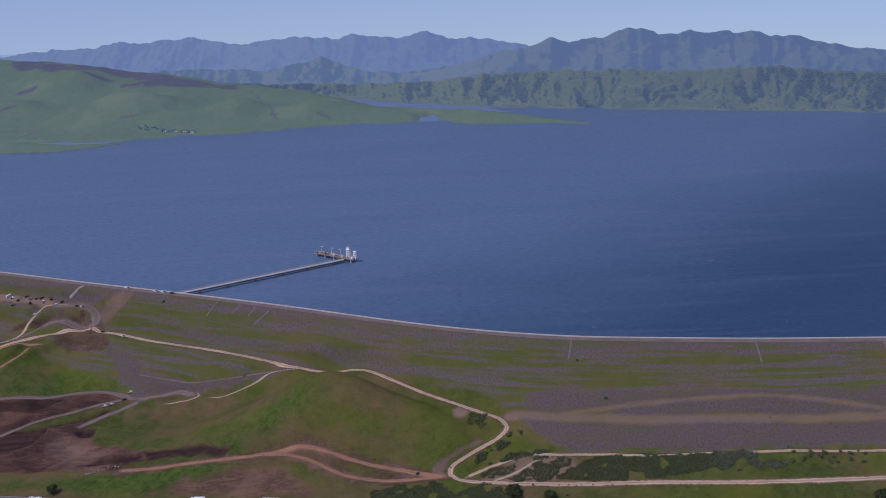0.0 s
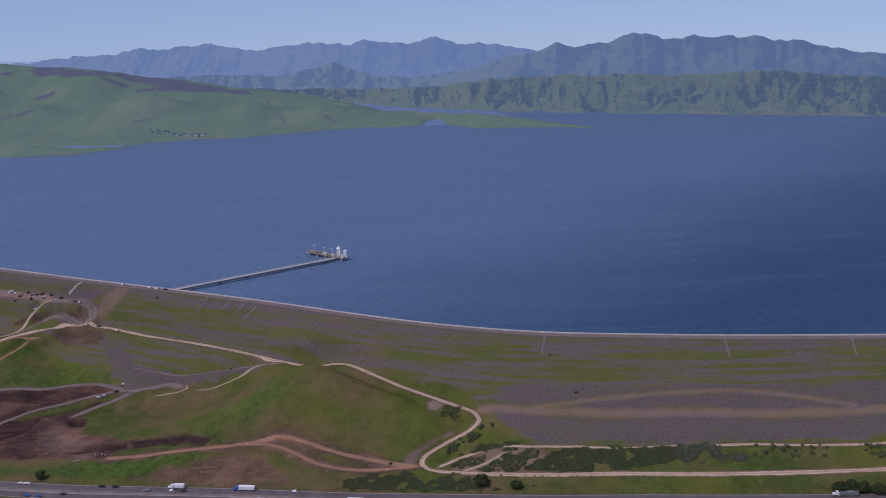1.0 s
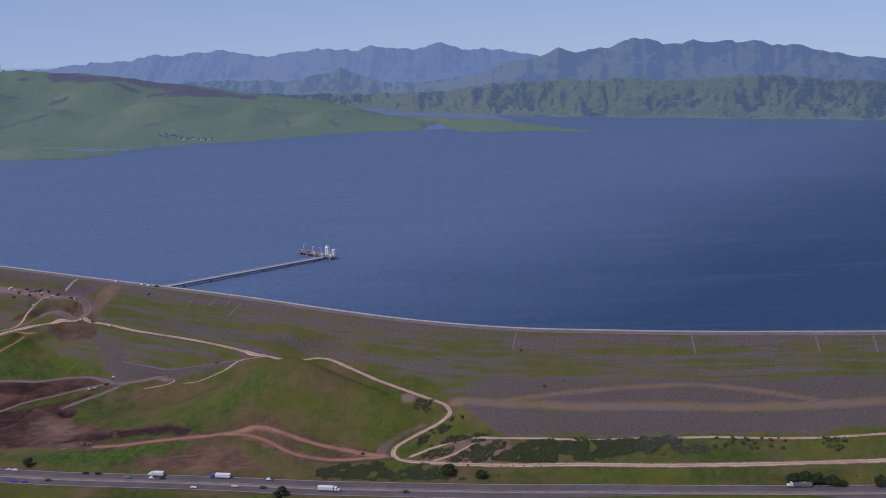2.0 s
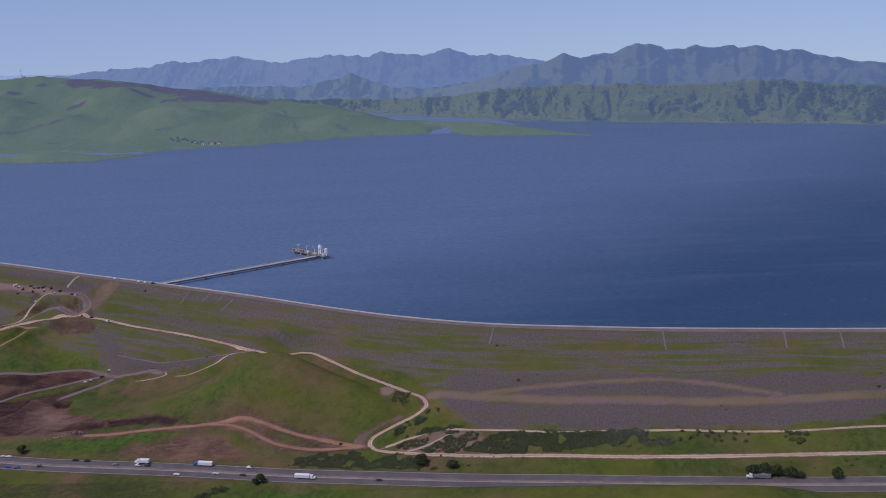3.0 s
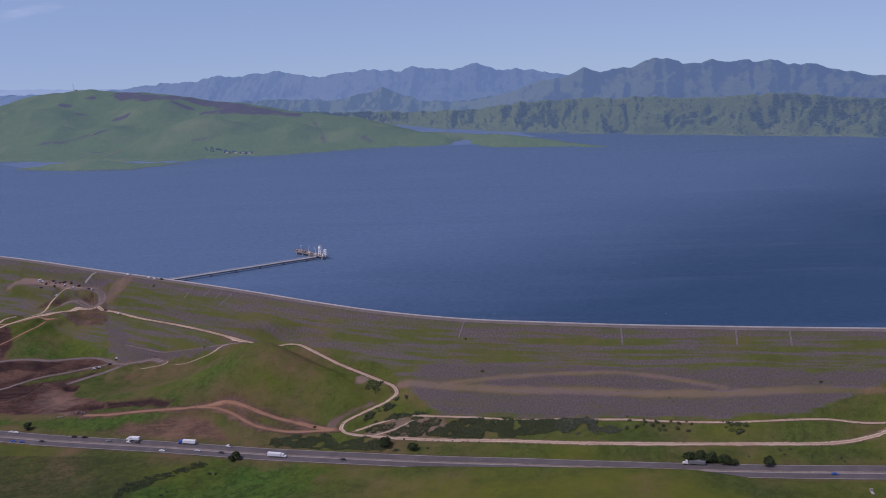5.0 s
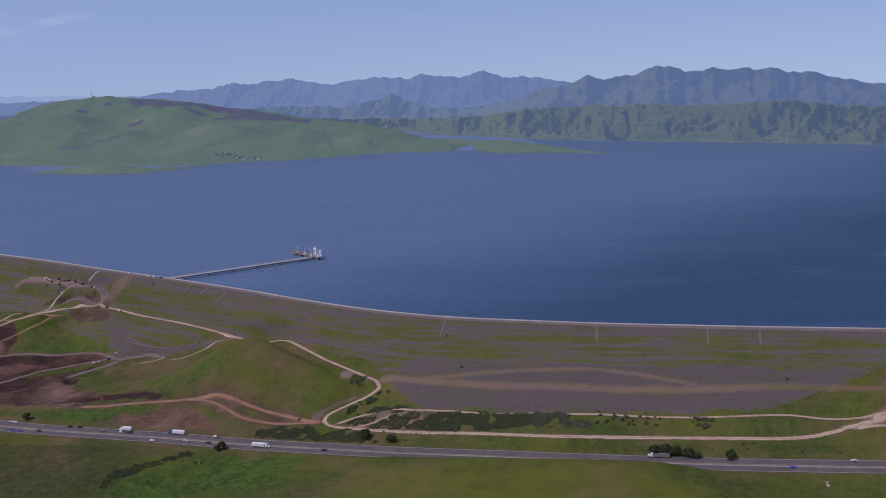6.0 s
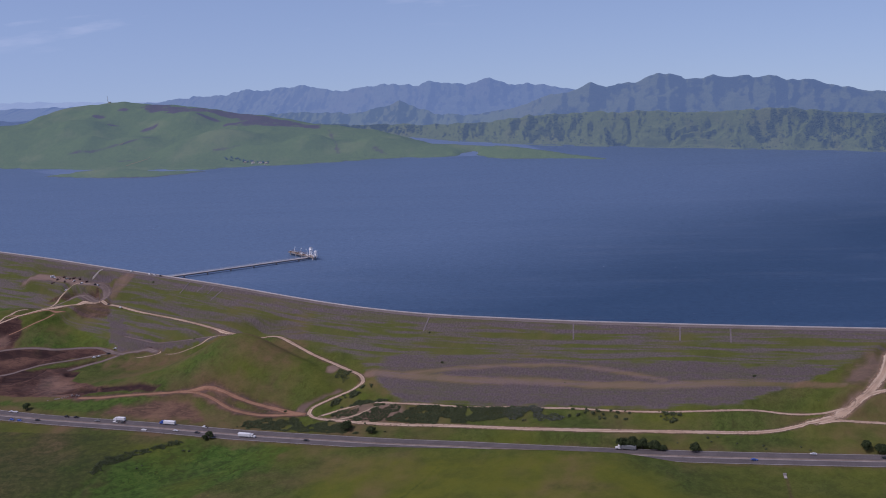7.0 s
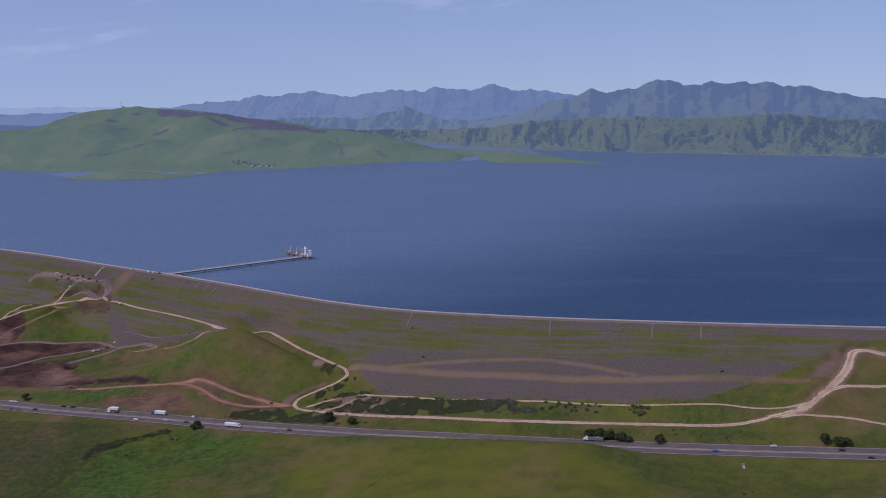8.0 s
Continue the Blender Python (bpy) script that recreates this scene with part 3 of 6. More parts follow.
WET_LINE = [(112, 415), (104, 392), (97, 375), (86, 354)]
HILL_BROWN = [[(-208, 594), (-175, 595), (-140, 591), (-136, 578), (-166, 573), (-198, 581)], [(-70, 579), (-41, 569), (-26, 556), (-23, 528), (-47, 526), (-60, 535)], [(-77, 528), (-47, 522), (-30, 515), (-53, 512), (-81, 521)], [(-72, 580), (-51, 570), (-39, 550), (-66, 548)], [(-100, 523), (-80, 515), (-62, 517), (-94, 530)], [(-140, 560), (-110, 575), (-95, 566), (-125, 548)]]
DRY_SLOPE = [(-210, 436), (-183, 446), (-145, 424), (-130, 396), (-143, 376), (-175, 366), (-230, 380)]
LUSH_STRIP = [(-105, 367), (-111, 415), (-96, 443), (-71, 452), (-32, 448), (2, 450), (-3, 426), (-22, 406), (-40, 387), (-49, 367), (-60, 340), (-105, 340)]
BANK_DRY = [(181, 414), (198, 414), (194, 378), (183, 350), (171, 350), (180, 385)]
BANK_SUN = [(33, 423), (117, 426), (204, 420), (237, 398), (259, 371), (250, 340), (50, 340), (29, 391)]
FACE_SUN = [(201, 485), (209, 487), (211, 484), (207, 483)]
BEND_GREEN = [(12, 499), (18, 509), (34, 518), (44, 510), (60, 503), (40, 500)]
HILL_TOP = [(-110, 575), (-74, 583), (-40, 562), (0, 535), (-20, 520), (-60, 540)]
RIGHT_MEADOW = [(150, 480), (300, 474), (345, 490), (420, 500), (430, 432), (300, 436), (160, 450)]
LEFT_SOIL = [(-360, 632), (-339, 634), (-332, 637), (-319, 640), (-314, 637), (-307, 624), (-307, 608), (-305, 600), (-345, 600)]
LEFT_LIGHT = [(-345, 622), (-317, 619), (-311, 610), (-318, 606), (-345, 608)]
TOP_FIELD = [(-420, 724), (-399, 718), (-367, 710), (-341, 699), (-331, 692), (-343, 684), (-380, 672), (-430, 680)]
GREEN_VERGE = [(-300, 520), (-247, 513), (-225, 515), (-194, 512), (-171, 512), (-134, 513), (-124, 514), (-136, 507), (-157, 503), (-169, 495), (-204, 500), (-300, 512)]
BEND_CUT = [(18, 516), (7, 511), (-3, 504), (-6, 496), (-14, 493), (-12, 501), (-1, 510), (15, 518)]
GREEN_FIELD = [(-303, 606), (-303, 617), (-302, 629), (-296, 645), (-288, 659), (-262, 651), (-239, 647), (-229, 631), (-217, 615), (-244, 617), (-286, 605)]
HILL_FLANK = [(-190, 545), (-120, 560), (-60, 540), (-20, 528), (-30, 512), (-90, 530), (-150, 536)]
TOE_SCRUB_SOIL = [(10, 488), (36, 502), (66, 498), (72, 490), (56, 484), (30, 484)]
SAND_PATCH = [(0, 537), (6, 540), (12, 536), (9, 531), (2, 531)]
GULLY = [(-120, 340), (-118, 377), (-115, 400), (-112, 420), (-101, 437), (-84, 449), (-73, 455)]


# ---- ground sheet ----
def spread(low, high, step, reach, growth=1.22):
    """Even lines between low and high, wider and wider ones out to reach."""
    inner = list(np.arange(low, high + step * 0.5, step))
    left, right, d = [], [], step
    while inner[0] - sum(left) > -reach or inner[-1] + sum(right) < reach:
        d *= growth
        left.append(d)
        right.append(d)
    return np.array([inner[0] - c for c in np.cumsum(left)][::-1] + inner + [inner[-1] + c for c in np.cumsum(right)])


gx, gy = spread(-440, 440, 1.6, 4600), spread(330, 770, 1.35, 4600)
gy = gy[gy < 1990]
GX, GY = np.meshgrid(gx, gy)
relief = (fractal(GX / 34, GY / 34, 3, 3) - 0.5) * 2.2 + (fractal(GX / 7, GY / 7, 3, 9) - 0.5) * 0.5
dry_side = downstream(GX, GY)
calm = np.clip((dry_side - 3) / 30, 0, 1) * np.clip(line_distance(GX, GY, np.array(HIGHWAY, float)) / 30 - 0.35, 0, 1)
GZ = ground_z(GX, GY) + relief * calm
wob = (fractal(GX / 9, GY / 9, 3, 21) - 0.5) * 9 + (fractal(GX / 3, GY / 3, 2, 5) - 0.5) * 3


def inside(outline, soft=2.0, wobble=1.0):
    return np.clip(0.5 - (patch_distance(GX, GY, outline) + wob * wobble) / soft, 0, 1)


def beside(line, width, soft=3.0, wobble=0.6):
    return np.clip((width - line_distance(GX, GY, np.array(line, float)) + wob * wobble) / soft, 0, 1)


wet = np.maximum.reduce([inside(o, 1.0, 0.22) for o in WET_SOIL])
GZ -= wet * 2.0
GZ -= beside(GULLY, 3, 8, 0.2) * 2.0
GZ += ((fractal(GX / 16, GY / 10, 4, 33) - 0.5) * 3.6 + (ridged(GX / 8, GY / 6, 2, 38) - 0.5) * 0.7) * inside(DUG_SOIL, 6)
level = np.clip(1.3 - np.maximum(line_distance(GX, GY, np.array(YARD_LINE, float)) - 6, 0) / 6, 0, 1)
level *= np.clip((dry_side - 6) / 4, 0, 1)
GZ -= 1.2 * np.exp(-((GX + 78) / 17) ** 2 - ((GY - 592) / 8) ** 2)
GZ = GZ * (1 - level) + (-5.5 - 0.22 * (dry_side - 10)) * level
def surface(x, y):
    """Height of the finished ground sheet."""
    i, j = np.clip(np.searchsorted(gx, x) - 1, 0, len(gx) - 2), np.clip(np.searchsorted(gy, y) - 1, 0, len(gy) - 2)
    u, v = (x - gx[i]) / (gx[i + 1] - gx[i]), (y - gy[j]) / (gy[j + 1] - gy[j])
    return (GZ[j, i] * (1 - u) + GZ[j, i + 1] * u) * (1 - v) + (GZ[j + 1, i] * (1 - u) + GZ[j + 1, i + 1] * u) * v


def grade(line, width, bank=3.6, profile=None):
    """Cut a smooth bed for a road into the ground; gives its centre line with heights."""
    p = smooth_line(line, 2.0)
    z = surface(p[:, 0], p[:, 1])
    if profile:
        xs, zs, until = profile
        z = np.where(p[:, 0] < until, smooth_interp(p[:, 0], xs, zs, 5.0), z)
    pad = np.pad(z, 4, mode="edge")
    z = np.convolve(pad, np.ones(9) / 9, "valid")
    reach = width / 2 + 1.5 + bank
    i0, i1 = np.searchsorted(gx, p[:, 0].min() - reach), np.searchsorted(gx, p[:, 0].max() + reach)
    j0, j1 = np.searchsorted(gy, p[:, 1].min() - reach), np.searchsorted(gy, p[:, 1].max() + reach)
    near, bed = np.full((j1 - j0, i1 - i0), 1e9), np.zeros((j1 - j0, i1 - i0))
    for k in range(len(p) - 1):
        a, b = p[k], p[k + 1]
        ia, ib = np.searchsorted(gx, min(a[0], b[0]) - reach), np.searchsorted(gx, max(a[0], b[0]) + reach)
        ja, jb = np.searchsorted(gy, min(a[1], b[1]) - reach), np.searchsorted(gy, max(a[1], b[1]) + reach)
        if ib <= ia or jb <= ja:
            continue
        X, Y = GX[ja:jb, ia:ib], GY[ja:jb, ia:ib]
        d = b - a
        t = np.clip(((X - a[0]) * d[0] + (Y - a[1]) * d[1]) / max(d @ d, 1e-9), 0, 1)
        dist = np.hypot(X - a[0] - t * d[0], Y - a[1] - t * d[1])
        view = (slice(ja - j0, jb - j0), slice(ia - i0, ib - i0))
        closer = dist < near[view]
        near[view] = np.where(closer, dist, near[view])
        bed[view] = np.where(closer, z[k] + (z[k + 1] - z[k]) * t, bed[view])
    w = np.clip((width / 2 + 1.0 + bank - near) / bank, 0, 1)
    block = GZ[j0:j1, i0:i1]
    block[:] = block * (1 - w) + (bed - 0.16) * w
    return p, z


ROADS = [  # line, width, key of its surface, label
    (MAIN_ROAD, 3.5, "dirt", "pale unpaved service road winding round the grassy hill"),
    (LOWER_ROAD, 4.9, "dirt", "pale unpaved service road along the valley floor"),
    (RISING_ROAD, 6.8, "dirt", "unpaved road climbing to the dam abutment"),
    (TOE_ROAD, 2.9, "dirt", "narrow unpaved road along the toe of the dam"),
    (SPUR_ROAD, 3.6, "dirt", "unpaved side road across the grass"),
    (LOOP_TRACK, 2.4, "pale", "sandy track through the scrub"),
    (CLAY_A, 3.4, "red", "reddish clay track along the foot of the hill"),
    (CLAY_B, 3.0, "red", "reddish clay track along the foot of the hill"),
    (SITE_A, 4.0, "grey", "haul road of brown clay across the building site"),
    (SITE_B, 3.0, "grey", "haul road of brown clay across the building site"),
    (SITE_C, 4.0, "grey", "haul road of brown clay across the building site"),
    (HOOK_TRACK, 1.8, "pale", "pale hooked track beside the haul road"),
    (RIDGE_TRACK, 1.7, "pale", "pale worn track over the shoulder of the hill"),
    (ARC_TRACK, 2.0, "grey", "curved gravel track below the dam face"),
    (YARD_LOOP, 8.0, "grey", "gravel road looping round the yard"),
    (LEFT_ROAD, 3.0, "pale", "pale unpaved road to the yard"),
    (MID_ROAD, 2.6, "grey", "gravel road below the yard"),
    (FIELD_TRACK, 2.0, "red", "clay track across the green field"),
    (FIELD_TRACK_B, 2.0, "red", "clay track across the green field"),
]
HIGHWAY_BED = grade(HIGHWAY, 18.0, 3.0, ([-1200, -240, -118, -45, 58, 160, 230, 300, 388, 1500], [-46, -46, -46, -46, -43.8, -40, -37.6, -36, -35, -34], 1e9))
HILL_ROAD_RISE = ([-380, -352, -336, -318, -303, -285, -265, -247, -230, -210, -190, -130, -104, -90, -78, -68, -61, -54, -46], [-33, -28, -24, -21, -20.5, -19.8, -19.5, -18.8, -17.6, -18.9, -19.2, -19.5, -20.6, -22.6, -23.6, -22.6, -19.6, -17.2, -17.4], -50)
BEDS = [grade(line, width, 7.0 if line is MAIN_ROAD else 3.6, HILL_ROAD_RISE if line is MAIN_ROAD else None) for line, width, _, _ in ROADS]
brown_band = np.maximum(beside(BERM_BAND, 3.6, 1.8, 0.14), beside(BERM_EDGE, 2.2, 1.6, 0.12))
soil = np.maximum.reduce([inside(LEFT_SOIL, 2, 0.4), inside(DUG_SOIL, 1.5, 0.35), inside(UPPER_SOIL, 1.5, 0.3), 0.85 * inside(BENCH_SOIL, 1.5, 0.2), 0.7 * inside(LOW_BENCH, 1.5, 0.3), 0.80 * inside(RED_BANK, 9, 1.0), 0.95 * beside(CLAY_A, 5.6), 0.95 * beside(CLAY_B, 5.0),
                          0.8 * beside(RISING_ROAD, 6.5), 0.85 * inside(RED_CUT, 7, 1.0), 0.8 * beside(DITCH, 0.9, 1.2, 0.1), 0.8 * beside(LOWER_ROAD, 3.2), 0.7 * beside(SITE_A, 4), 0.6 * beside(SITE_B, 5), 0.65 * inside(RAMP, 3, 0.4), 0.95 * inside(BEND_CUT, 2.5, 0.3), inside(YARD, 3, 0.4) * 0.9, beside(YARD_LINE, 5.5, 3, 0.3), 0.7 * inside(TOE_SCRUB_SOIL, 4, 0.6),
                          0.75 * beside(MAIN_ROAD, 2.8), 0.6 * beside(TOE_ROAD, 2.2), 0.5 * beside(SPUR_ROAD, 2.6), 0.46 * brown_band * np.clip((330 - GX) / 60, 0.25, 1), 0.45 * beside(HIGHWAY, 11, 5), 0.9 * inside(SAND_PATCH, 2, 0.3), *[0.22 * inside(o, 18, 2.2) for o in HILL_BROWN]])
sand = np.maximum.reduce([0.3 * inside(LEFT_LIGHT, 5, 0.8), 0.75 * beside(RISING_ROAD, 6.5), 0.55 * inside(RED_CUT, 7, 1.0), 0.4 * beside(LOWER_ROAD, 3.2), 1.0 * brown_band, 0.30 * inside(SANDY, 9, 1.4), 0.95 * beside(YARD_LINE, 5.5, 3, 0.3), 0.9 * inside(SAND_PATCH, 2, 0.3), 0.6 * inside(BEND_CUT, 2, 0.3), 0.9 * inside(YARD, 3, 0.4), 0.55 * inside(RAMP, 3, 0.4), 0.8 * inside(TOE_SCRUB_SOIL, 4, 0.6),
                          0.35 * beside(CLAY_A, 4.6), 0.35 * beside(CLAY_B, 4.0), 0.12 * inside(RED_BANK, 9, 1.0), 0.15 * np.clip(fractal(GX / 12, GY / 8, 3, 61) * 3 - 1.4, 0, 1) * inside(DUG_SOIL, 4)]) * (1 - wet)
toe = smooth_interp(GX, [-300, -230, -60, 20, 60, 285, 350, 385, 420], [50, 60, 26, 34, 66, 63, 34, 14, 10], 6)
on_face = np.clip((toe - dry_side + wob * 0.4) / 3, 0, 1) * np.clip(dry_side / 2, 0, 1)
top_strip = np.clip((13 - dry_side + wob * 0.5) / 5, 0, 1) * on_face
low_strip = np.clip((dry_side - 28 + wob * 0.5) / 4, 0, 1) * on_face * np.clip((GX - 30) / 20, 0, 1)
rock = np.maximum.reduce([0.97 * on_face, 1.35 * top_strip, 1.9 * low_strip, 1.9 * inside(RUBBLE_FAN, 3)])
dry = np.maximum.reduce([0.9 * inside(RED_BANK, 16, 2.2), 0.7 * np.clip(fractal(GX / 36, GY / 36, 4, 77) * 3 - 1.3, 0, 1) * np.where(GY < 450, 0.7, 1.0), brown_band, 0.5 * inside(DRY_SLOPE, 20, 2.5), 0.45 * inside(BANK_DRY, 14, 2.0), 0.8 * np.clip((-118 - GX) / 30, 0, 1) * np.clip(fractal(GX / 22, GY / 40, 4, 23) * 4 - 1.8, 0, 1) * (GY < 462), *[0.85 * inside(o, 18, 2.4) for o in HILL_BROWN]])
rock = rock * (1 - 0.6 * brown_band)
lush = np.maximum.reduce([0.85 * inside(LUSH_STRIP, 9, 1.6), 0.5 * inside(GREEN_FIELD, 5, 0.4), 0.55 * inside(GREEN_VERGE, 5, 0.6), 0.6 * inside(TOP_FIELD, 5, 0.6), 0.5 * inside(BEND_GREEN, 5, 0.6), 0.15 * inside(RIGHT_MEADOW, 12, 1.5), 0.45 * inside(HILL_FLANK, 16, 1.0), 0.35 * inside(HILL_TOP, 14, 1.2), 0.6 * beside(GULLY, 8, 8), 0.9 * beside(WET_LINE, 1.4, 2.0, 0.3), 0.6 * np.clip(fractal(GX / 60, GY / 30, 3, 41) * 3 - 1.4, 0, 1) * (GY < 450) * np.where(GX > 0, 0.35, 1.0),
                          0.25 * np.clip(fractal(GX / 45, GY / 45, 3, 15) * 3 - 1.4, 0, 1)]) * (1 - 0.8 * on_face)
flowers = 0.8 * np.clip(fractal(GX / 14, GY / 14, 3, 91) * 4 - 2.1, 0, 1) * (GY < 450) * (GX > -95) * (GX < -20)
far_edge = np.interp(gx, [-4600, -900, -300, 100, 600, 4600], [1985, 1960, 1740, 1520, 1400, 1380])
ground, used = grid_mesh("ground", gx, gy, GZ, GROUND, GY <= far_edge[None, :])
tagged(ground, "rolling spring grassland with bare clay and rubble below the dam", "ground", kind="structure")


def layer(name, form, key, *channels):
    values = np.stack(channels, -1).reshape(-1, len(channels))[used]
    ground.data.attributes.new(name, form, "POINT").data.foreach_set(key, values.astype(np.float32).ravel())


layer("cover", "FLOAT_COLOR", "color", soil, rock * 0.5, dry, lush)
weeds = np.maximum.reduce([0.85 * np.clip((-88 - GX + wob * 3) / 40, 0, 1) * (GY < 462), 0.95 * inside(DRY_SLOPE, 30, 3.0), beside(WET_LINE, 1.0, 1.6, 0.3), 0.8 * beside([(x - 6, y) for x, y in GULLY], 3.5, 5, 0.5), 0.45 * np.clip(fractal(GX / 26, GY / 14, 5, 19) * 4 - 1.9, 0, 1) * (GY < 452)]) * (1 - beside(HIGHWAY, 9, 2))
layer("earth", "FLOAT_COLOR", "color", np.maximum.reduce([wet, 0.45 * inside(DUG_SOIL, 4, 0.6) * (1 - inside(SANDY, 12, 1.2)), 0.5 * inside(UPPER_SOIL, 4, 0.6), 0.6 * inside(LEFT_SOIL, 4, 0.6) * (1 - inside(LEFT_LIGHT, 5, 0.8)), 0.25 * inside(LOW_BENCH, 2, 0.4), 0.3 * inside(BENCH_SOIL, 2, 0.4)]), sand, flowers, weeds)
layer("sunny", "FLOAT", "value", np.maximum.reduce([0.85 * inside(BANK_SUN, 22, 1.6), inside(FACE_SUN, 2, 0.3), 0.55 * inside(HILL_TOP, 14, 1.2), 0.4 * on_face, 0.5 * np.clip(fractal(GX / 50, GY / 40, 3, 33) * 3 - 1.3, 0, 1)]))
layer("flow", "FLOAT_VECTOR", "vector", GX, dry_side, 0 * GX)


# ---- water ----
wx = spread(-440, 440, 8, 4600)
near_edge = crest_y(wx) + 4.0
lake_end = np.interp(wx, [-4600, -900, -300, 100, 600, 4600], [1980, 1955, 1735, 1515, 1395, 1375])
rows_out = [near_edge + (lake_end - near_edge) * f for f in (0, 0.01, 0.04, 0.1, 0.2, 0.4, 1)]
verts = [(x, r[k], 0.0) for r in rows_out for k, x in enumerate(wx)]
n_w = len(wx)
faces = [(r * n_w + k, r * n_w + k + 1, (r + 1) * n_w + k + 1, (r + 1) * n_w + k) for r in range(len(rows_out) - 1) for k in range(n_w - 1)]
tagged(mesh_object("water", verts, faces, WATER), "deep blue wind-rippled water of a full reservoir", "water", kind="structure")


# ---- roads ----
def strip(name, bed, offset, width, mat, label, lift, wander=0.25, category="road"):
    """A road surface on its graded bed, that far beside the centre line."""
    p, z = bed
    d = np.gradient(p, axis=0)
    d /= np.linalg.norm(d, axis=1)[:, None]
    side = np.stack([-d[:, 1], d[:, 0]], 1)
    along = np.arange(len(p))
    across, n, verts, faces, sides = np.linspace(-1, 1, 9), len(p), [], [], []
    for k, a in enumerate(across):
        w = width * 0.6 * (1 + wander * (value_noise(along / 4.0, along * 0.0 + 11 * (a > 0), 4) - 0.5))
        q = p + side * (offset + a * w)[:, None]
        verts.append(np.column_stack([q, surface(q[:, 0], q[:, 1]) + lift * (1 - 0.35 * a * a)]))
        ends = np.minimum(along, n - 1 - along) / 3.0
        sides.append(np.sign(a + 1e-6) * np.maximum(abs(a), 1 - ends))
    for k in range(len(across) - 1):
        for j in range(n - 1):
            faces.append((k * n + j, k * n + j + 1, (k + 1) * n + j + 1, (k + 1) * n + j))
    ob = mesh_object(name, np.vstack(verts), faces, mat, smooth=True)
    run = np.concatenate([[0], np.cumsum(np.linalg.norm(np.diff(p, axis=0), axis=1))])
    lanes = np.concatenate([np.column_stack([run, np.full(n, a * width / 2), 0 * run]) for a in across])
    ob.data.attributes.new("lane", "FLOAT_VECTOR", "POINT").data.foreach_set("vector", lanes.astype(np.float32).ravel())
    ob.data.attributes.new("side", "FLOAT", "POINT").data.foreach_set("value", np.concatenate(sides).astype(np.float32))
    return tagged(ob, label, category, kind="structure")


SURFACES = {"dirt": DIRT_ROAD, "pale": PALE_TRACK, "red": RED_ROAD, "grey": GREY_TRACK}
for bed, (_, width, key, label) in zip(BEDS, ROADS):
    strip("road" if key == "dirt" else "track", bed, 0.0, width, SURFACES[key], label, 0.2 if key == "dirt" else 0.14)


def shifted(line, off):
    p = smooth_line(line, 12.0)
    d = np.gradient(p, axis=0)
    d /= np.linalg.norm(d, axis=1)[:, None]
    return p + np.stack([-d[:, 1], d[:, 0]], 1) * off


strip("highway_shoulder", HIGHWAY_BED, 0.0, 17.2, SHOULDER, "gravel verge and median of the divided highway", 0.16, 0.1)
for off in (4.25, -4.25):
    strip("highway", HIGHWAY_BED, off, 5.2, ASPHALT, "grey asphalt carriageway of a divided highway", 0.30, 0.0)
    for edge in (2.95, -2.95):
        strip("road_line", HIGHWAY_BED, off + edge, 0.20, LINE_PAINT, "worn white edge line on the asphalt", 0.36, 0.0, "road marking")

# ---- dam crest ----
cx = np.arange(-900, 900, 3.0)
cy = crest_y(cx)


def crest_strip(name, offs, zs, mat, label):
    slope = np.gradient(cy, cx)
    nx, ny = -slope / np.hypot(1, slope), 1 / np.hypot(1, slope)
    verts, faces, n = [], [], len(cx)
    for o, z in zip(offs, zs):
        verts += list(zip(cx + nx * o, cy + ny * o, np.full(n, z)))
    for k in range(len(offs) - 1):
        for j in range(n - 1):
            faces.append((k * n + j, k * n + j + 1, (k + 1) * n + j + 1, (k + 1) * n + j))
    return tagged(mesh_object(name, verts, faces, mat), label, "dam", kind="structure")


crest_strip("dam_crest_road", (-2.4, -2.3, 1.9, 2.0), (5.0, 5.12, 5.12, 5.0), CREST_PAVING, "pale paved road along the top of the dam")
crest_strip("dam_kerb", (1.9, 1.9, 2.6, 2.6), (5.0, 5.75, 5.75, 4.6), CREST_CONCRETE, "pale concrete parapet along the water side of the dam")
crest_strip("dam_riprap", (2.4, 3.2, 9.0, 20.0), (4.9, 4.7, 1.2, -6.0), RIPRAP, "grey rock lining on the water side of the dam")


# ---- far shores and mountains ----
PENINSULA_SHORE = [(-1500, 1330), (-1150, 1310), (-900, 1296), (-787, 1290), (-700, 1262), (-640, 1250), (-560, 1232), (-480, 1222), (-420, 1214), (-392, 1208), (-340, 1218), (-303, 1222),
                   (-262, 1216), (-236, 1227), (-180, 1238), (-131, 1246), (-60, 1246), (-24, 1246), (-22, 1268), (-6, 1280), (2, 1262), (2, 1248), (30, 1226), (45, 1216), (90, 1206), (140, 1198), (182, 1187),
                   (150, 1214), (100, 1244), (40, 1284), (-20, 1320), (-75, 1343), (-112, 1380), (-150, 1440), (-280, 1570), (-700, 1760), (-1500, 1800)]
PENINSULA_RIDGE_X = [-1500, -1100, -900, -853, -832, -816, -797, -766, -712, -664, -606, -545, -481, -400, -374, -285, -193, -137, -110, -86, -47, 32, 97, 160, 200]
PENINSULA_RIDGE_Y = [1480, 1440, 1440, 1467, 1479, 1502, 1527, 1555, 1550, 1545, 1530, 1510, 1490, 1457, 1446, 1408, 1365, 1330, 1313, 1298, 1280, 1240, 1224, 1206, 1195]
PENINSULA_RIDGE_Z = [36, 38, 40, 41, 42, 49, 56, 60.5, 59, 58, 51, 46, 44, 37, 33, 23, 17.5, 16.5, 14, 9, 8, 15, 11, 3, 0]


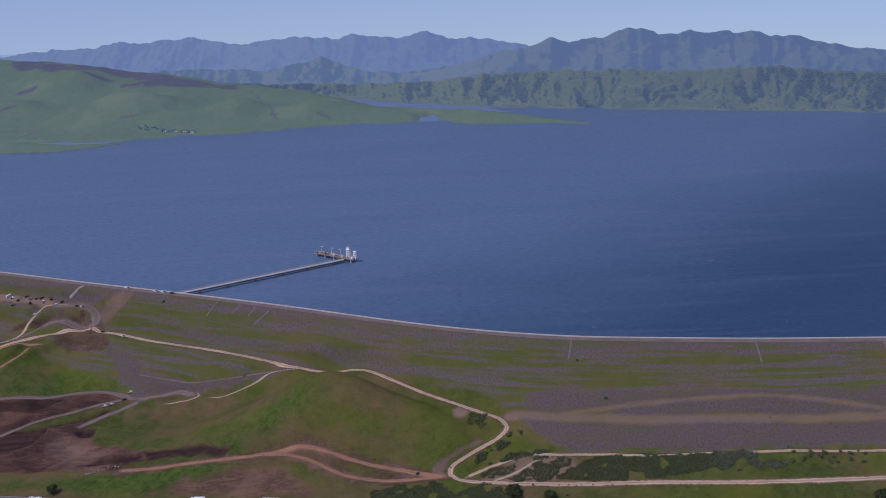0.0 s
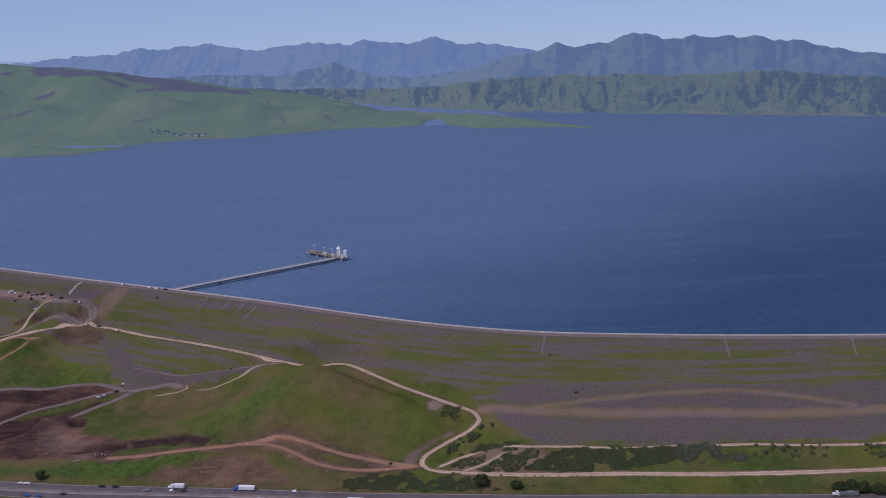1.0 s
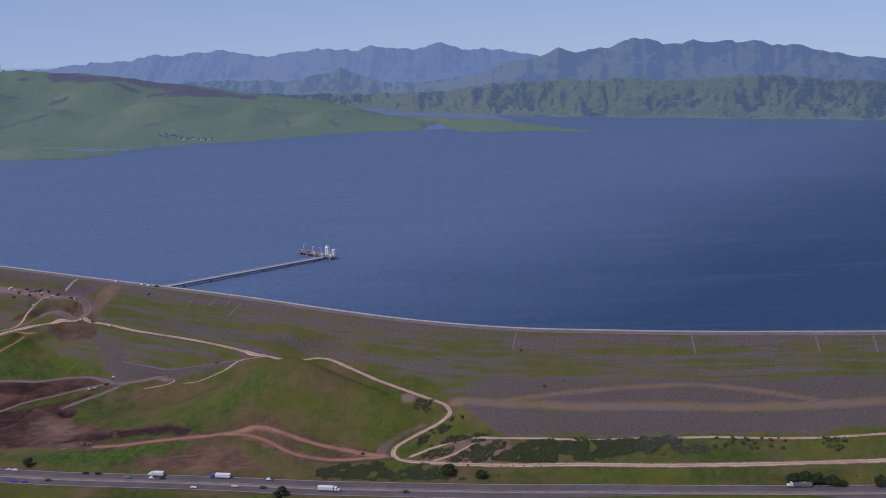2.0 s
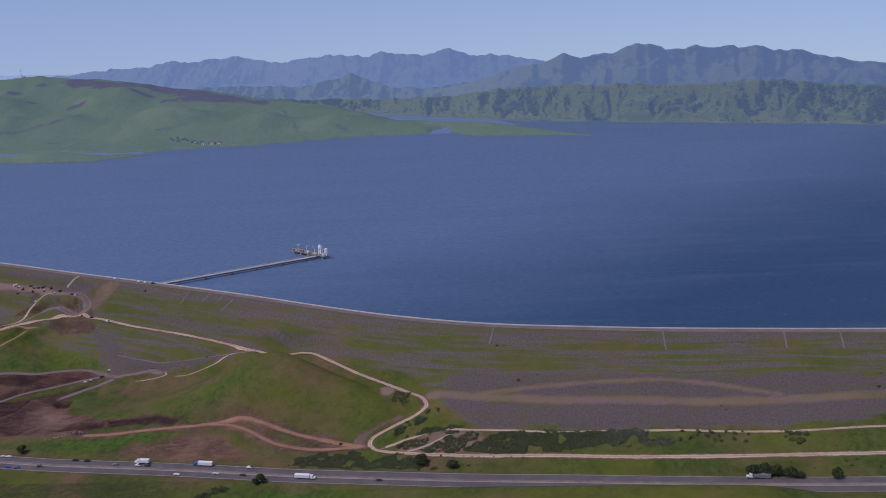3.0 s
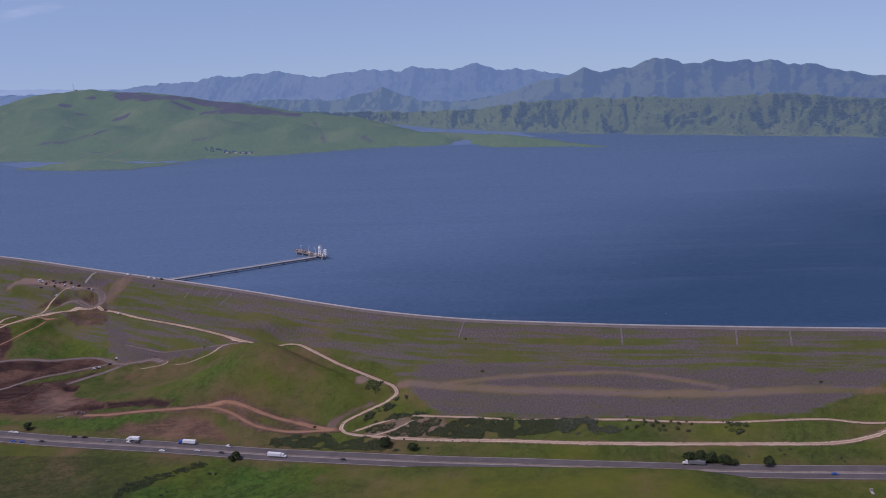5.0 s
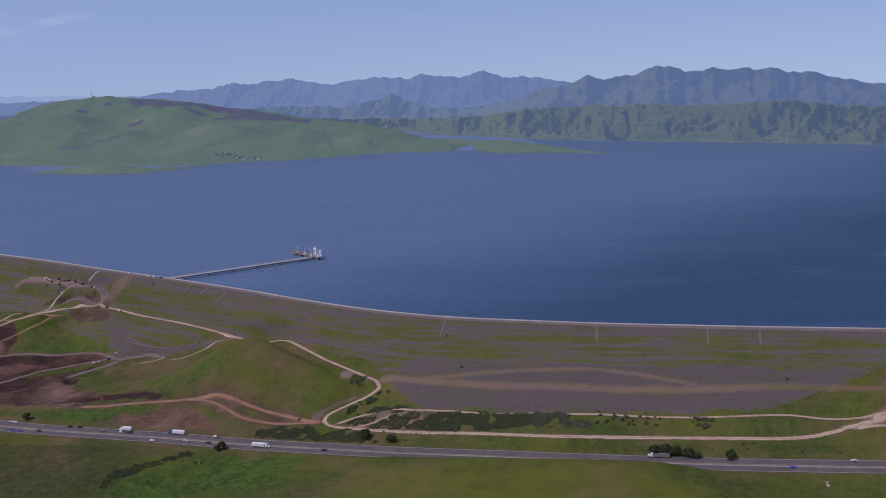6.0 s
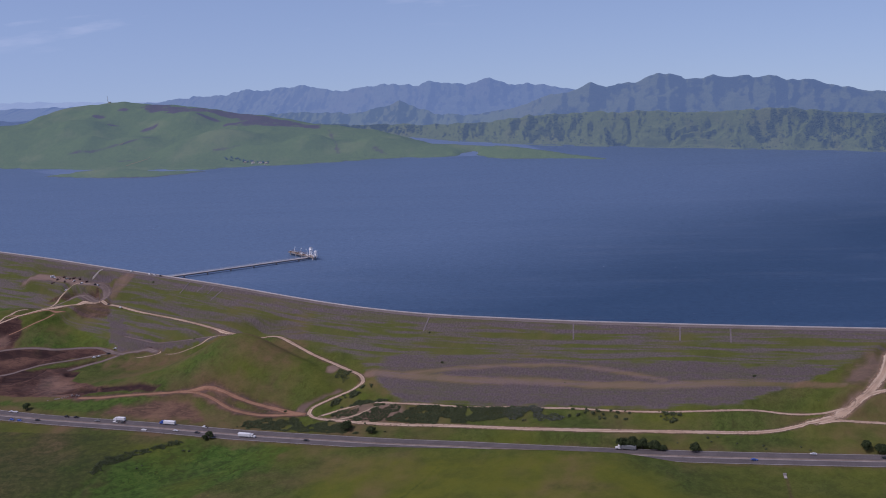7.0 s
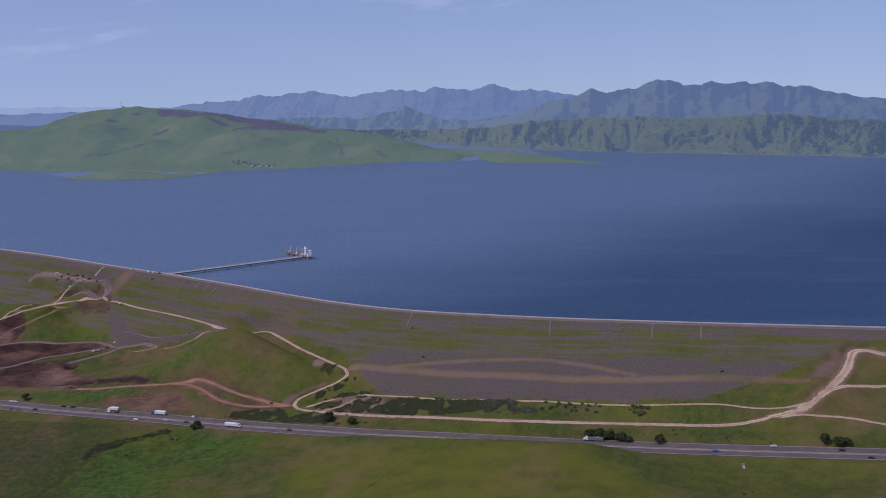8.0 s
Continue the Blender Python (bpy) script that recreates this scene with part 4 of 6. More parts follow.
def ridge_field(x, y, xs, ys, zs, front, back):
    """Height of a ridge that runs along x: its crest line and two flanks."""
    cy, cz = np.interp(x, xs, ys), np.interp(x, xs, zs)
    d = cy - y
    w = np.where(d > 0, front, back)
    return cz * np.exp(-(d / w) ** 2 * 0.9)


px, py = np.arange(-1500, 215, 4.0), np.arange(1160, 1760, 4.0)
PX, PY = np.meshgrid(px, py)
shore_d = -patch_distance(PX, PY, PENINSULA_SHORE) + (fractal(PX / 24, PY / 24, 3, 8) - 0.5) * 16
front_w = np.interp(PX, [-900, -700, -300, -50, 200], [120, 170, 110, 50, 30])
PZ = ridge_field(PX, PY, PENINSULA_RIDGE_X, PENINSULA_RIDGE_Y, PENINSULA_RIDGE_Z, front_w, 90.0)
for hx, hy, hl, hw, hh in ((-400, 1318, 62, 34, 16), (-560, 1340, 50, 32, 12), (-255, 1290, 46, 26, 13), (-330, 1275, 36, 20, 7), (-640, 1330, 46, 28, 11), (-690, 1400, 60, 40, 11), (-160, 1280, 36, 22, 8), (-520, 1420, 50, 34, 9), (-780, 1380, 50, 40, 9), (-470, 1295, 30, 20, 6)):
    PZ = PZ + 1.5 * hh * np.exp(-(((PX - hx) / hl) ** 2 + ((PY - hy) / hw) ** 2) ** 1.3)
PZ = PZ * (0.80 + 0.40 * fractal(PX / 70, PY / 80, 3, 12)) * np.clip(shore_d / 45, 0, 1) ** 0.7 + np.clip(shore_d, -12, 6) * 0.25 + (ridged(PX / 75, PY / 90, 3, 6) - 0.5) * 8 * np.clip(shore_d / 80, 0, 1) * np.clip(np.abs(PY - np.interp(PX, PENINSULA_RIDGE_X, PENINSULA_RIDGE_Y)) / 60, 0.15, 1)
flat_shore = np.exp(-((PX + 338) / 52) ** 2 - ((PY - 1240) / 22) ** 2)
PZ = np.where(PZ > 1.2, PZ - (PZ - 1.2) * 0.9 * flat_shore, PZ)
PENINSULA_GRASS = hill_material("peninsula_grass", (0.080, 0.114, 0.030), (0.060, 0.043, 0.044), (0.112, 0.130, 0.046), AIR_GLOW, 0.178, 0.28, 1.0, 0.6)
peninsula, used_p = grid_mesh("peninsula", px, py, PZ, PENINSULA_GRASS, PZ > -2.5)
tagged(peninsula, "smooth green grass hills of a peninsula in the lake", "hills", kind="structure")
QUARRY = [[(-604, 1512), (-545, 1490), (-497, 1484), (-460, 1478), (-418, 1466), (-384, 1450), (-354, 1446), (-318, 1436), (-290, 1415)], [(-424, 1412), (-390, 1424), (-352, 1418), (-318, 1428), (-296, 1424)]]
CUT_LINES = [[(-650, 1300), (-617, 1304), (-593, 1316), (-568, 1320), (-551, 1332), (-528, 1362)], [(-400, 1279), (-376, 1284), (-356, 1292)], [(-253, 1389), (-217, 1300), (-202, 1262)], [(-149, 1268), (-129, 1258)], [(-440, 1380), (-410, 1398), (-380, 1404)]]
SHADOW_SPOTS = [(-562, 1405, 20, 8), (-685, 1468, 17, 8), (-470, 1428, 26, 9), (-652, 1491, 15, 6), (-640, 1430, 14, 5), (-505, 1440, 12, 5), (-540, 1268, 16, 4), (-500, 1300, 8, 6)]
rock_and_shade = 0 * PX
for line, reach in zip(QUARRY, (20, 15)):
    rock_and_shade = np.maximum(rock_and_shade, np.clip(1.5 - line_distance(PX, PY, np.array(line, float)) / reach, 0, 1))
rock_and_shade = 1.35 * rock_and_shade * np.clip(fractal(PX / 26, PY / 11, 4, 71) * 5 - 0.8, 0.25, 1.0) * np.clip(fractal(PX / 11, PY / 8, 3, 27) * 3.2 - 0.6, 0.5, 1.15)
for gully in CUT_LINES:
    rock_and_shade = np.maximum(rock_and_shade, np.clip(1.15 - line_distance(PX, PY, np.array(gully, float)) / 5, 0, 0.75) * (0.6 + 0.6 * fractal(PX / 20, PY / 20, 2, 3)))
# shadow patches of the slope, painted in with the brown of the rock
for sx, sy, sl, sw in SHADOW_SPOTS:
    rock_and_shade = np.maximum(rock_and_shade, np.clip(1.3 - ((PX - sx) / sl) ** 2 - ((PY - sy) / sw) ** 2, 0, 1) * (0.55 + 0.7 * fractal(PX / 12, PY / 8, 3, 44)))
creek = np.clip((ridged(PX / 90 + 0.3, PY / 70, 3, 52) - 0.80) * 9, 0, 0.4)
rim = np.clip((1.2 - PZ) / 1.2, 0, 1) * 0.7
peninsula.data.attributes.new("woods", "FLOAT", "POINT").data.foreach_set("value", np.maximum.reduce([np.clip(rock_and_shade, 0, 1.2), creek, rim]).ravel()[used_p].astype(np.float32))


def hill_track(name, line, width, mat, label):
    """A narrow strip laid on the peninsula's slope."""
    q = smooth_line(line, 6.0)
    verts = []
    for x, y in q:
        i, j = int(np.clip((x - px[0]) / 4.0, 0, len(px) - 2)), int(np.clip((y - py[0]) / 4.0, 0, len(py) - 2))
        verts += [(x, y - width / 2, PZ[j:j + 2, i:i + 2].max() + 0.25), (x, y + width / 2, PZ[j:j + 2, i:i + 2].max() + 0.6)]
    faces = [(2 * k, 2 * k + 2, 2 * k + 3, 2 * k + 1) for k in range(len(q) - 1)]
    return tagged(mesh_object(name, verts, faces, mat), label, "track", kind="structure")


hill_track("track", [(-572, 1316), (-566, 1322)], 1.6, PALE_TRACK, "short pale dirt track on the peninsula hill")
hill_track("track", [(-524, 1240), (-520, 1248), (-511, 1260), (-501, 1277)], 1.6, PALE_TRACK, "short pale dirt track on the peninsula hill")

# sheltered inlets where the water lies smooth; sky reflection put into a paler colour
for outline in ([(-620, 1204), (-560, 1211), (-500, 1216), (-440, 1199), (-392, 1200), (-392, 1209), (-420, 1215), (-480, 1223), (-560, 1233), (-640, 1250), (-680, 1240)],
                [(-150, 1446), (-112, 1376), (-75, 1338), (-20, 1314), (40, 1280), (72, 1266), (90, 1276), (64, 1318), (39, 1331), (-14, 1356), (-62, 1380), (-110, 1422), (-130, 1450)],
                [(-26, 1240), (6, 1240), (6, 1282), (-24, 1282)]):
    tagged(mesh_object("water", [(x, y, 0.12) for x, y in outline], [tuple(range(len(outline)))], SKY_PALE_WATER), "smooth pale blue water of a sheltered inlet", "water", kind="structure")

# low foreland with a lagoon behind it
FORELAND = [(-640, 1196), (-588, 1184), (-520, 1168), (-443, 1163), (-415, 1176), (-376, 1193), (-400, 1199), (-440, 1196), (-470, 1204), (-500, 1215), (-560, 1210)]
fx, fy = np.arange(-660, -360, 3.0), np.arange(1145, 1235, 2.0)
FX, FY = np.meshgrid(fx, fy)
fd = -patch_distance(FX, FY, FORELAND) + (fractal(FX / 10, FY / 10, 3, 2) - 0.5) * 8
FZ = np.clip(fd * 0.35, -2.5, 4.5) + 4.0 * np.exp(-((FX + 520) / 50) ** 2 - ((FY - 1192) / 14) ** 2) * (fd > 0)
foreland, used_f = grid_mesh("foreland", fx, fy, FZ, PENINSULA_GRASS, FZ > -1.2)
foreland.data.attributes.new("woods", "FLOAT", "POINT").data.foreach_set("value", (np.clip((1.6 - FZ) / 1.2, 0, 1) * 0.8).ravel()[used_f].astype(np.float32))
tagged(foreland, "low grassy foreland with a brown shoreline", "hills", kind="structure")


def mountain(name, xs, ys, zs, foot, back, mat, label, spacing, depth, seed=1, step=3.0, shore=True):
    """A mountain range: a skyline, and a flank of leaning, knolly spurs with wooded gullies down to its foot."""
    mx = np.arange(xs[0], xs[-1] + 1, step)
    rows = np.concatenate([np.linspace(-0.12, -0.02, 4), np.linspace(0, 1, 64), 1 + np.linspace(0.04, 1, 10)])
    X, t = np.meshgrid(mx, rows)
    cy, cz, low = np.interp(X, xs, ys), np.interp(X, xs, zs) + (fractal(X / 13, X * 0 + seed, 3, seed) - 0.5) * 6, np.interp(X, *foot)
    low = low + (fractal(X / 18, X * 0, 3, seed + 9) - 0.5) * 10
    Y = np.where(t > 1, cy + (t - 1) * back * 1.6, low + t * np.maximum(cy - low, 12))
    inner = np.clip(t, 0, 1)
    rise = inner * np.maximum(cz, 18)
    bend = (fractal(X / (spacing * 1.5), rise / (spacing * 1.5), 2, seed + 6) - 0.5) * spacing * 1.9
    lean = 1.0
    spurs = ridged((X - lean * rise + bend) / spacing, (lean * 0.5 * X + rise * 0.8 + bend) / (spacing * 2.4), 5, seed + 5)
    knolls = ridged((X + bend) / (spacing * 0.45), rise / (spacing * 0.45), 3, seed + 2)
    hold = np.clip(np.minimum(inner * 4.5, (1 - inner) * 2.2 + 0.10), 0, 1)
    Z = cz * inner ** 0.85 - hold * np.minimum(1, cz / 40) * depth * (2.6 * (1 - spurs) + 1.3 * (1 - knolls))
    Z = Z * (0.86 + 0.28 * fractal(X / (spacing * 2.5), inner * 3, 2, seed + 3) * (1 - inner) + 0.14 * inner)
    Z = np.where(t > 1, (cz + 6) * np.exp(-((Y - cy) / back) ** 2) - 6, Z)
    Z = np.where(t < 0.06, np.minimum(Z, (t + 0.002) * 40), Z) - (0.0 if shore else 2.0)
    ob = sheet_mesh(name, X, Y, Z, mat)
    # woods keep to the shaded flanks and gullies, ragged-edged; dark colour doubles as shading
    shady = -np.gradient(Z, axis=1) / step
    woods = 0.45 + np.clip(shady * 0.9, -0.5, 0.5) + (0.66 - spurs) * 1.3 + (fractal(X / 6, rise / 6, 4, seed + 7) - 0.5) * 1.5 + (fractal(X / (spacing * 2), rise / spacing, 2, seed + 4) - 0.5) * 0.9
    woods = np.clip(woods, 0, 1) * np.clip(inner * 3.4 - 0.6 + (fractal(X / 18, rise / 12, 3, seed + 1) - 0.5) * 2.8, 0, 1)
    ob.data.attributes.new("woods", "FLOAT", "POINT").data.foreach_set("value", woods.ravel().astype(np.float32))
    return tagged(ob, label, "mountains", kind="structure"), (X, Y, Z, woods)


FAR_RANGE = hill_material("far_range", (0.070, 0.080, 0.060), (0.044, 0.052, 0.046), (0.075, 0.068, 0.060), AIR_GLOW, 0.50, 0.55)
MID_RANGE = hill_material("mid_range", (0.074, 0.090, 0.048), (0.034, 0.046, 0.032), (0.090, 0.080, 0.060), AIR_GLOW, 0.37, 0.6)
RIGHT_RANGE = hill_material("right_range", (0.074, 0.086, 0.046), (0.034, 0.043, 0.034), (0.078, 0.078, 0.054), AIR_GLOW, 0.38, 0.65)
NEAR_HILLS = hill_material("near_hills", (0.083, 0.102, 0.033), (0.044, 0.058, 0.030), (0.112, 0.104, 0.052), AIR_GLOW, 0.235, 0.58, 2.0)
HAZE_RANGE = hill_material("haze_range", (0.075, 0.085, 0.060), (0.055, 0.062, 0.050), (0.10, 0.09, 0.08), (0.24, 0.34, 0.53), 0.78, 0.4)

SHORE_X, SHORE_Y = [-700, -260, -110, -62, -14, 39, 62, 140, 317, 415, 514, 700, 1200], [1580, 1455, 1415, 1375, 1352, 1328, 1317, 1289, 1236, 1206, 1176, 1130, 1060]
NEAR_X, NEAR_Y = [-640, -420, -240, -114, -38, 20, 62, 111, 180, 251, 322, 355, 420, 452, 524, 644, 793, 1189], [1640, 1550, 1480, 1440, 1411, 1383, 1363, 1338, 1310, 1286, 1262, 1251, 1231, 1221, 1198, 1165, 1136, 1078]
MID_X, MID_Y = [-620, -512, -376, -260, -218, -180, -167, -148, -102, -28, 34, 101, 150, 230], [1660, 1640, 1594, 1552, 1537, 1523, 1518, 1510, 1491, 1460, 1434, 1403, 1380, 1350]
BACK_X, BACK_Y = NEAR_X, [y + 6 for y in NEAR_Y]
FAR_X, FAR_Y = [-1300] + MID_X, [1880] + [y + 10 for y in MID_Y]
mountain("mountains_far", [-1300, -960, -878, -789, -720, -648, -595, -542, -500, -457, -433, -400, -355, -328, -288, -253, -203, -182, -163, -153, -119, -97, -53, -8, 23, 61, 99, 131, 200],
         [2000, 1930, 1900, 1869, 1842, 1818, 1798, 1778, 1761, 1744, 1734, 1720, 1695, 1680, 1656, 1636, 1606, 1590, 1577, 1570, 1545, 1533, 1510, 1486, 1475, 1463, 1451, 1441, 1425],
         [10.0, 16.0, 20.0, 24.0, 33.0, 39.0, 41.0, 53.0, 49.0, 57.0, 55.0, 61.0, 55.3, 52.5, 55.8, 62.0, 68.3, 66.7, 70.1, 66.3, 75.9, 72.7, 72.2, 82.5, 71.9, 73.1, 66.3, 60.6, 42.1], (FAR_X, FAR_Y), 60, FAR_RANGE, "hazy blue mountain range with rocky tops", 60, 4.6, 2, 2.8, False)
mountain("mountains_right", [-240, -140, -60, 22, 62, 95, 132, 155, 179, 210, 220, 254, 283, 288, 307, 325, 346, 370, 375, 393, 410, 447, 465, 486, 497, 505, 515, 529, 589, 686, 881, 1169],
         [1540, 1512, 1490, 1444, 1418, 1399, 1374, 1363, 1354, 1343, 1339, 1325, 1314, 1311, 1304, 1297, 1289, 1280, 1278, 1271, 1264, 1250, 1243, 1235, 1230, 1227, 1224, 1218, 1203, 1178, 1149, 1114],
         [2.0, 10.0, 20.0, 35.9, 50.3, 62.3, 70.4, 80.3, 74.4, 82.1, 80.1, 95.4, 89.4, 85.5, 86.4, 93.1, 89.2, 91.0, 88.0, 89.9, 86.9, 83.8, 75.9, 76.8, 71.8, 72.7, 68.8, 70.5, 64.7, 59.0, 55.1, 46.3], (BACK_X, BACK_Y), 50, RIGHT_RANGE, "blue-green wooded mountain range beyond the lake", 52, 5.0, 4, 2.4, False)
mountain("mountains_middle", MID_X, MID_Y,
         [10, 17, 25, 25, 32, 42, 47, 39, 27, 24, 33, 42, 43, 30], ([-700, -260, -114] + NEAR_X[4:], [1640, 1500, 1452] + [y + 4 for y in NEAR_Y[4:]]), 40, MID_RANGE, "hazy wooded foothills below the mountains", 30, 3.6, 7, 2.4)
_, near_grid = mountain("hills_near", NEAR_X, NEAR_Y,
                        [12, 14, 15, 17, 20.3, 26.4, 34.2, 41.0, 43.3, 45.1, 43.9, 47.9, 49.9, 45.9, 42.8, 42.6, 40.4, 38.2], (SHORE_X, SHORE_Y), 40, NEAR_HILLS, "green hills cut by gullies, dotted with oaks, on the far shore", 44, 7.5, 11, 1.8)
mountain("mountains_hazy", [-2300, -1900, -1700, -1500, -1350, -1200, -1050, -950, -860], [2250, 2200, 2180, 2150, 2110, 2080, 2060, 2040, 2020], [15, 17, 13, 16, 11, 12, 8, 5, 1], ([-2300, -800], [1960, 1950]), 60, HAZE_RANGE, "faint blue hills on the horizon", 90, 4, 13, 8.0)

# oaks scattered over the far hills
rng = np.random.default_rng(5)


def clump_mesh(points, sizes, seed, squash=0.8):
    """Many small rough crowns in one mesh: eight-cornered, each of its own shape."""
    r = np.random.default_rng(seed)
    base = np.array([(1, 0, 0), (0, 1, 0), (-1, 0, 0), (0, -1, 0), (0, 0, 1), (0.7, 0.7, 0.55), (-0.7, 0.7, 0.6), (-0.7, -0.7, 0.5), (0.7, -0.7, 0.55), (0, 0, -0.5)])
    tri = [(0, 5, 4), (5, 1, 4), (1, 6, 4), (6, 2, 4), (2, 7, 4), (7, 3, 4), (3, 8, 4), (8, 0, 4), (0, 1, 5), (1, 2, 6), (2, 3, 7), (3, 0, 8), (1, 0, 9), (2, 1, 9), (3, 2, 9), (0, 3, 9)]
    verts, faces = [], []
    for k, (p, s) in enumerate(zip(points, sizes)):
        shape = base * (0.7 + 0.6 * r.random((10, 1))) * np.array([1, 1, squash])
        turn = r.random() * 6.28
        c, n = np.cos(turn), np.sin(turn)
        shape = shape @ np.array([[c, n, 0], [-n, c, 0], [0, 0, 1]])
        verts.append(np.asarray(p) + shape * s)
        faces += [(a + 10 * k, b + 10 * k, d + 10 * k) for a, b, d in tri]
    return np.vstack(verts), faces


def scatter_on(grid, count, low, high, seed):
    """Places for trees on a hillside, thickest in its wooded gullies."""
    X, Y, Z, woods = grid
    r = np.random.default_rng(seed)
    j, i = r.integers(0, 66, count * 9), r.integers(0, X.shape[1] - 1, count * 9)
    fu, fv = r.random(count * 9), r.random(count * 9)

    def at(A):
        return A[j, i] + (A[j, i + 1] - A[j, i]) * fu + (A[j + 1, i] - A[j, i]) * fv
    x, y, z, w = at(X), at(Y), at(Z), at(woods)
    good = (z > low) & (z < high) & (x < 760) & (r.random(count * 9) < 0.025 + 0.9 * w ** 2)
    return np.column_stack([x, y, z + 0.4])[good][:count]


pts = scatter_on(near_grid, 12000, 1.0, 60, 3)
v, f = clump_mesh(pts, 0.35 + 0.9 * rng.random(len(pts)) ** 2, 4)
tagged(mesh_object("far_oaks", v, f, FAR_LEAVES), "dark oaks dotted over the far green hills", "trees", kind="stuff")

# mast on the peninsula's summit
mast = group_at("radio_mast", -714, 1556, 0)
mast.location.z = float(PZ[np.argmin(abs(py - 1556)), np.argmin(abs(px + 714))])
bm = bmesh.new()
for a in range(3):
    u = a * 2.094
    add_tube(bm, (math.cos(u) * 0.7, math.sin(u) * 0.7, -1), (math.cos(u) * 0.25, math.sin(u) * 0.25, 13), 0.16, 0.1, 5)
for k in range(8):
    add_tube(bm, (-0.6 + k * 0.05, 0, k * 1.6), (0.6 - k * 0.05, 0.3, k * 1.6 + 0.8), 0.08, None, 4)
part("lattice", bm, STEEL, mast)
box_part("hut", mast, CONCRETE, 3.5, 0, -1.5, 4, 3, 3.6, 0.1)
tagged(mast, "slim steel radio mast with a small hut on the summit", "mast")


# ---- pier and intake tower ----
DECK_Z = 2.6
pier = group_at("pier", 0, 0, 0)
pa, pb = Vector((-190.2, 677.0, 3.2)), Vector((-76.4, 735.6, 2.6))
along = (pb - pa).normalized()
across = Vector((-along.y, along.x, 0))


def beam(name, a, b, width, depth, mat, parent, label=""):
    """A bevelled beam whose top runs from a to b."""
    a, b = Vector(a), Vector(b)
    bm = bmesh.new()
    d = b - a
    add_box(bm, 0, 0, -depth, d.length, width, depth, min(width, depth) * 0.06)
    bm.transform(Matrix.Translation((a + b) / 2) @ Matrix.Rotation(math.atan2(d.y, d.x), 4, "Z") @ Matrix.Rotation(-math.asin(d.z / d.length), 4, "Y"))
    return part(name, bm, mat, parent, label)


beam("deck", pa, pb, 2.6, 0.4, PALE_CONCRETE, pier)
for side in (-1.35, 1.35):
    beam("girder", pa + across * side * 0.75 - Vector((0, 0, 0.5)), pb + across * side * 0.75 - Vector((0, 0, 0.5)), 0.4, 0.8, DARK_CONCRETE, pier)
    bm = bmesh.new()
    for h in (0.55, 1.05):
        add_tube(bm, pa + across * side + Vector((0, 0, h)), pb + across * side + Vector((0, 0, h)), 0.06, None, 5)
    part("rail", bm, STEEL, pier)
    for k in range(42):
        p = pa.lerp(pb, k / 41) + across * side
        bm = bmesh.new()
        add_tube(bm, p, p + Vector((0, 0, 1.1)), 0.06, None, 5)
        part("post", bm, STEEL, pier)
for k in range(6):
    p = pa.lerp(pb, (k + 0.75) / 6.15)
    bent = new("bent")
    bent.parent = pier
    for side in (-1.0, 1.0):
        q = p + across * side * 1.1
        bm = bmesh.new()
        add_tube(bm, (q.x, q.y, -5), (q.x, q.y, p.z - 1.3), 0.5, 0.45, 10)
        part("column", bm, DARK_CONCRETE, bent)
    bm = bmesh.new()
    add_box(bm, 0, 0, 0, 1.5, 3.1, 0.9, 0.08)
    bm.transform(Matrix.Translation((p.x, p.y, p.z - 1.9)) @ Matrix.Rotation(math.atan2(along.y, along.x), 4, "Z"))
    part("cap", bm, DARK_CONCRETE, bent)
tagged(pier, "long concrete access pier on dark bents over blue water", "pier")

head = group_at("intake_platform", 0, 0, 0)
ha, hb = Vector((-100.2, 755.9, DECK_Z + 0.3)), Vector((-67.9, 734.7, DECK_Z + 0.3))
hd = (hb - ha).normalized()
hx = Vector((-hd.y, hd.x, 0))
RUSTY_STEEL = plain("rusty_steel", (0.19, 0.115, 0.080), 0.85, 0.2, vary=0.45, scale=1.2)
beam("deck", ha, hb, 5.0, 0.55, CONCRETE, head)
for k in range(5):
    p = ha.lerp(hb, (k + 0.3) / 4.6)
    for side in (-1.6, 1.6):
        q = p + hx * side
        bm = bmesh.new()
        add_tube(bm, (q.x, q.y, -5), (q.x, q.y, DECK_Z - 0.4), 0.6, 0.55, 10)
        part("column", bm, PALE_CONCRETE, head)
    bm = bmesh.new()
    add_box(bm, 0, 0, 0, 1.3, 4.4, 0.9, 0.08)
    bm.transform(Matrix.Translation((p.x, p.y, 1.5)) @ Matrix.Rotation(math.atan2(hd.y, hd.x), 4, "Z"))
    part("cap", bm, CONCRETE, head)
for side in (-2.4, 2.4):
    bm = bmesh.new()
    for h in (0.6, 1.15):
        add_tube(bm, ha + hx * side + Vector((0, 0, h)), hb + hx * side + Vector((0, 0, h)), 0.09, None, 5)
    part("rail", bm, RUSTY_STEEL, head, "rusty rail")
    for k in range(12):
        p = ha.lerp(hb, k / 11) + hx * side
        bm = bmesh.new()
        add_tube(bm, p, p + Vector((0, 0, 1.2)), 0.08, None, 5)
        part("post", bm, RUSTY_STEEL, head, "rusty post")
tagged(head, "concrete intake platform with railings on thick columns", "platform")


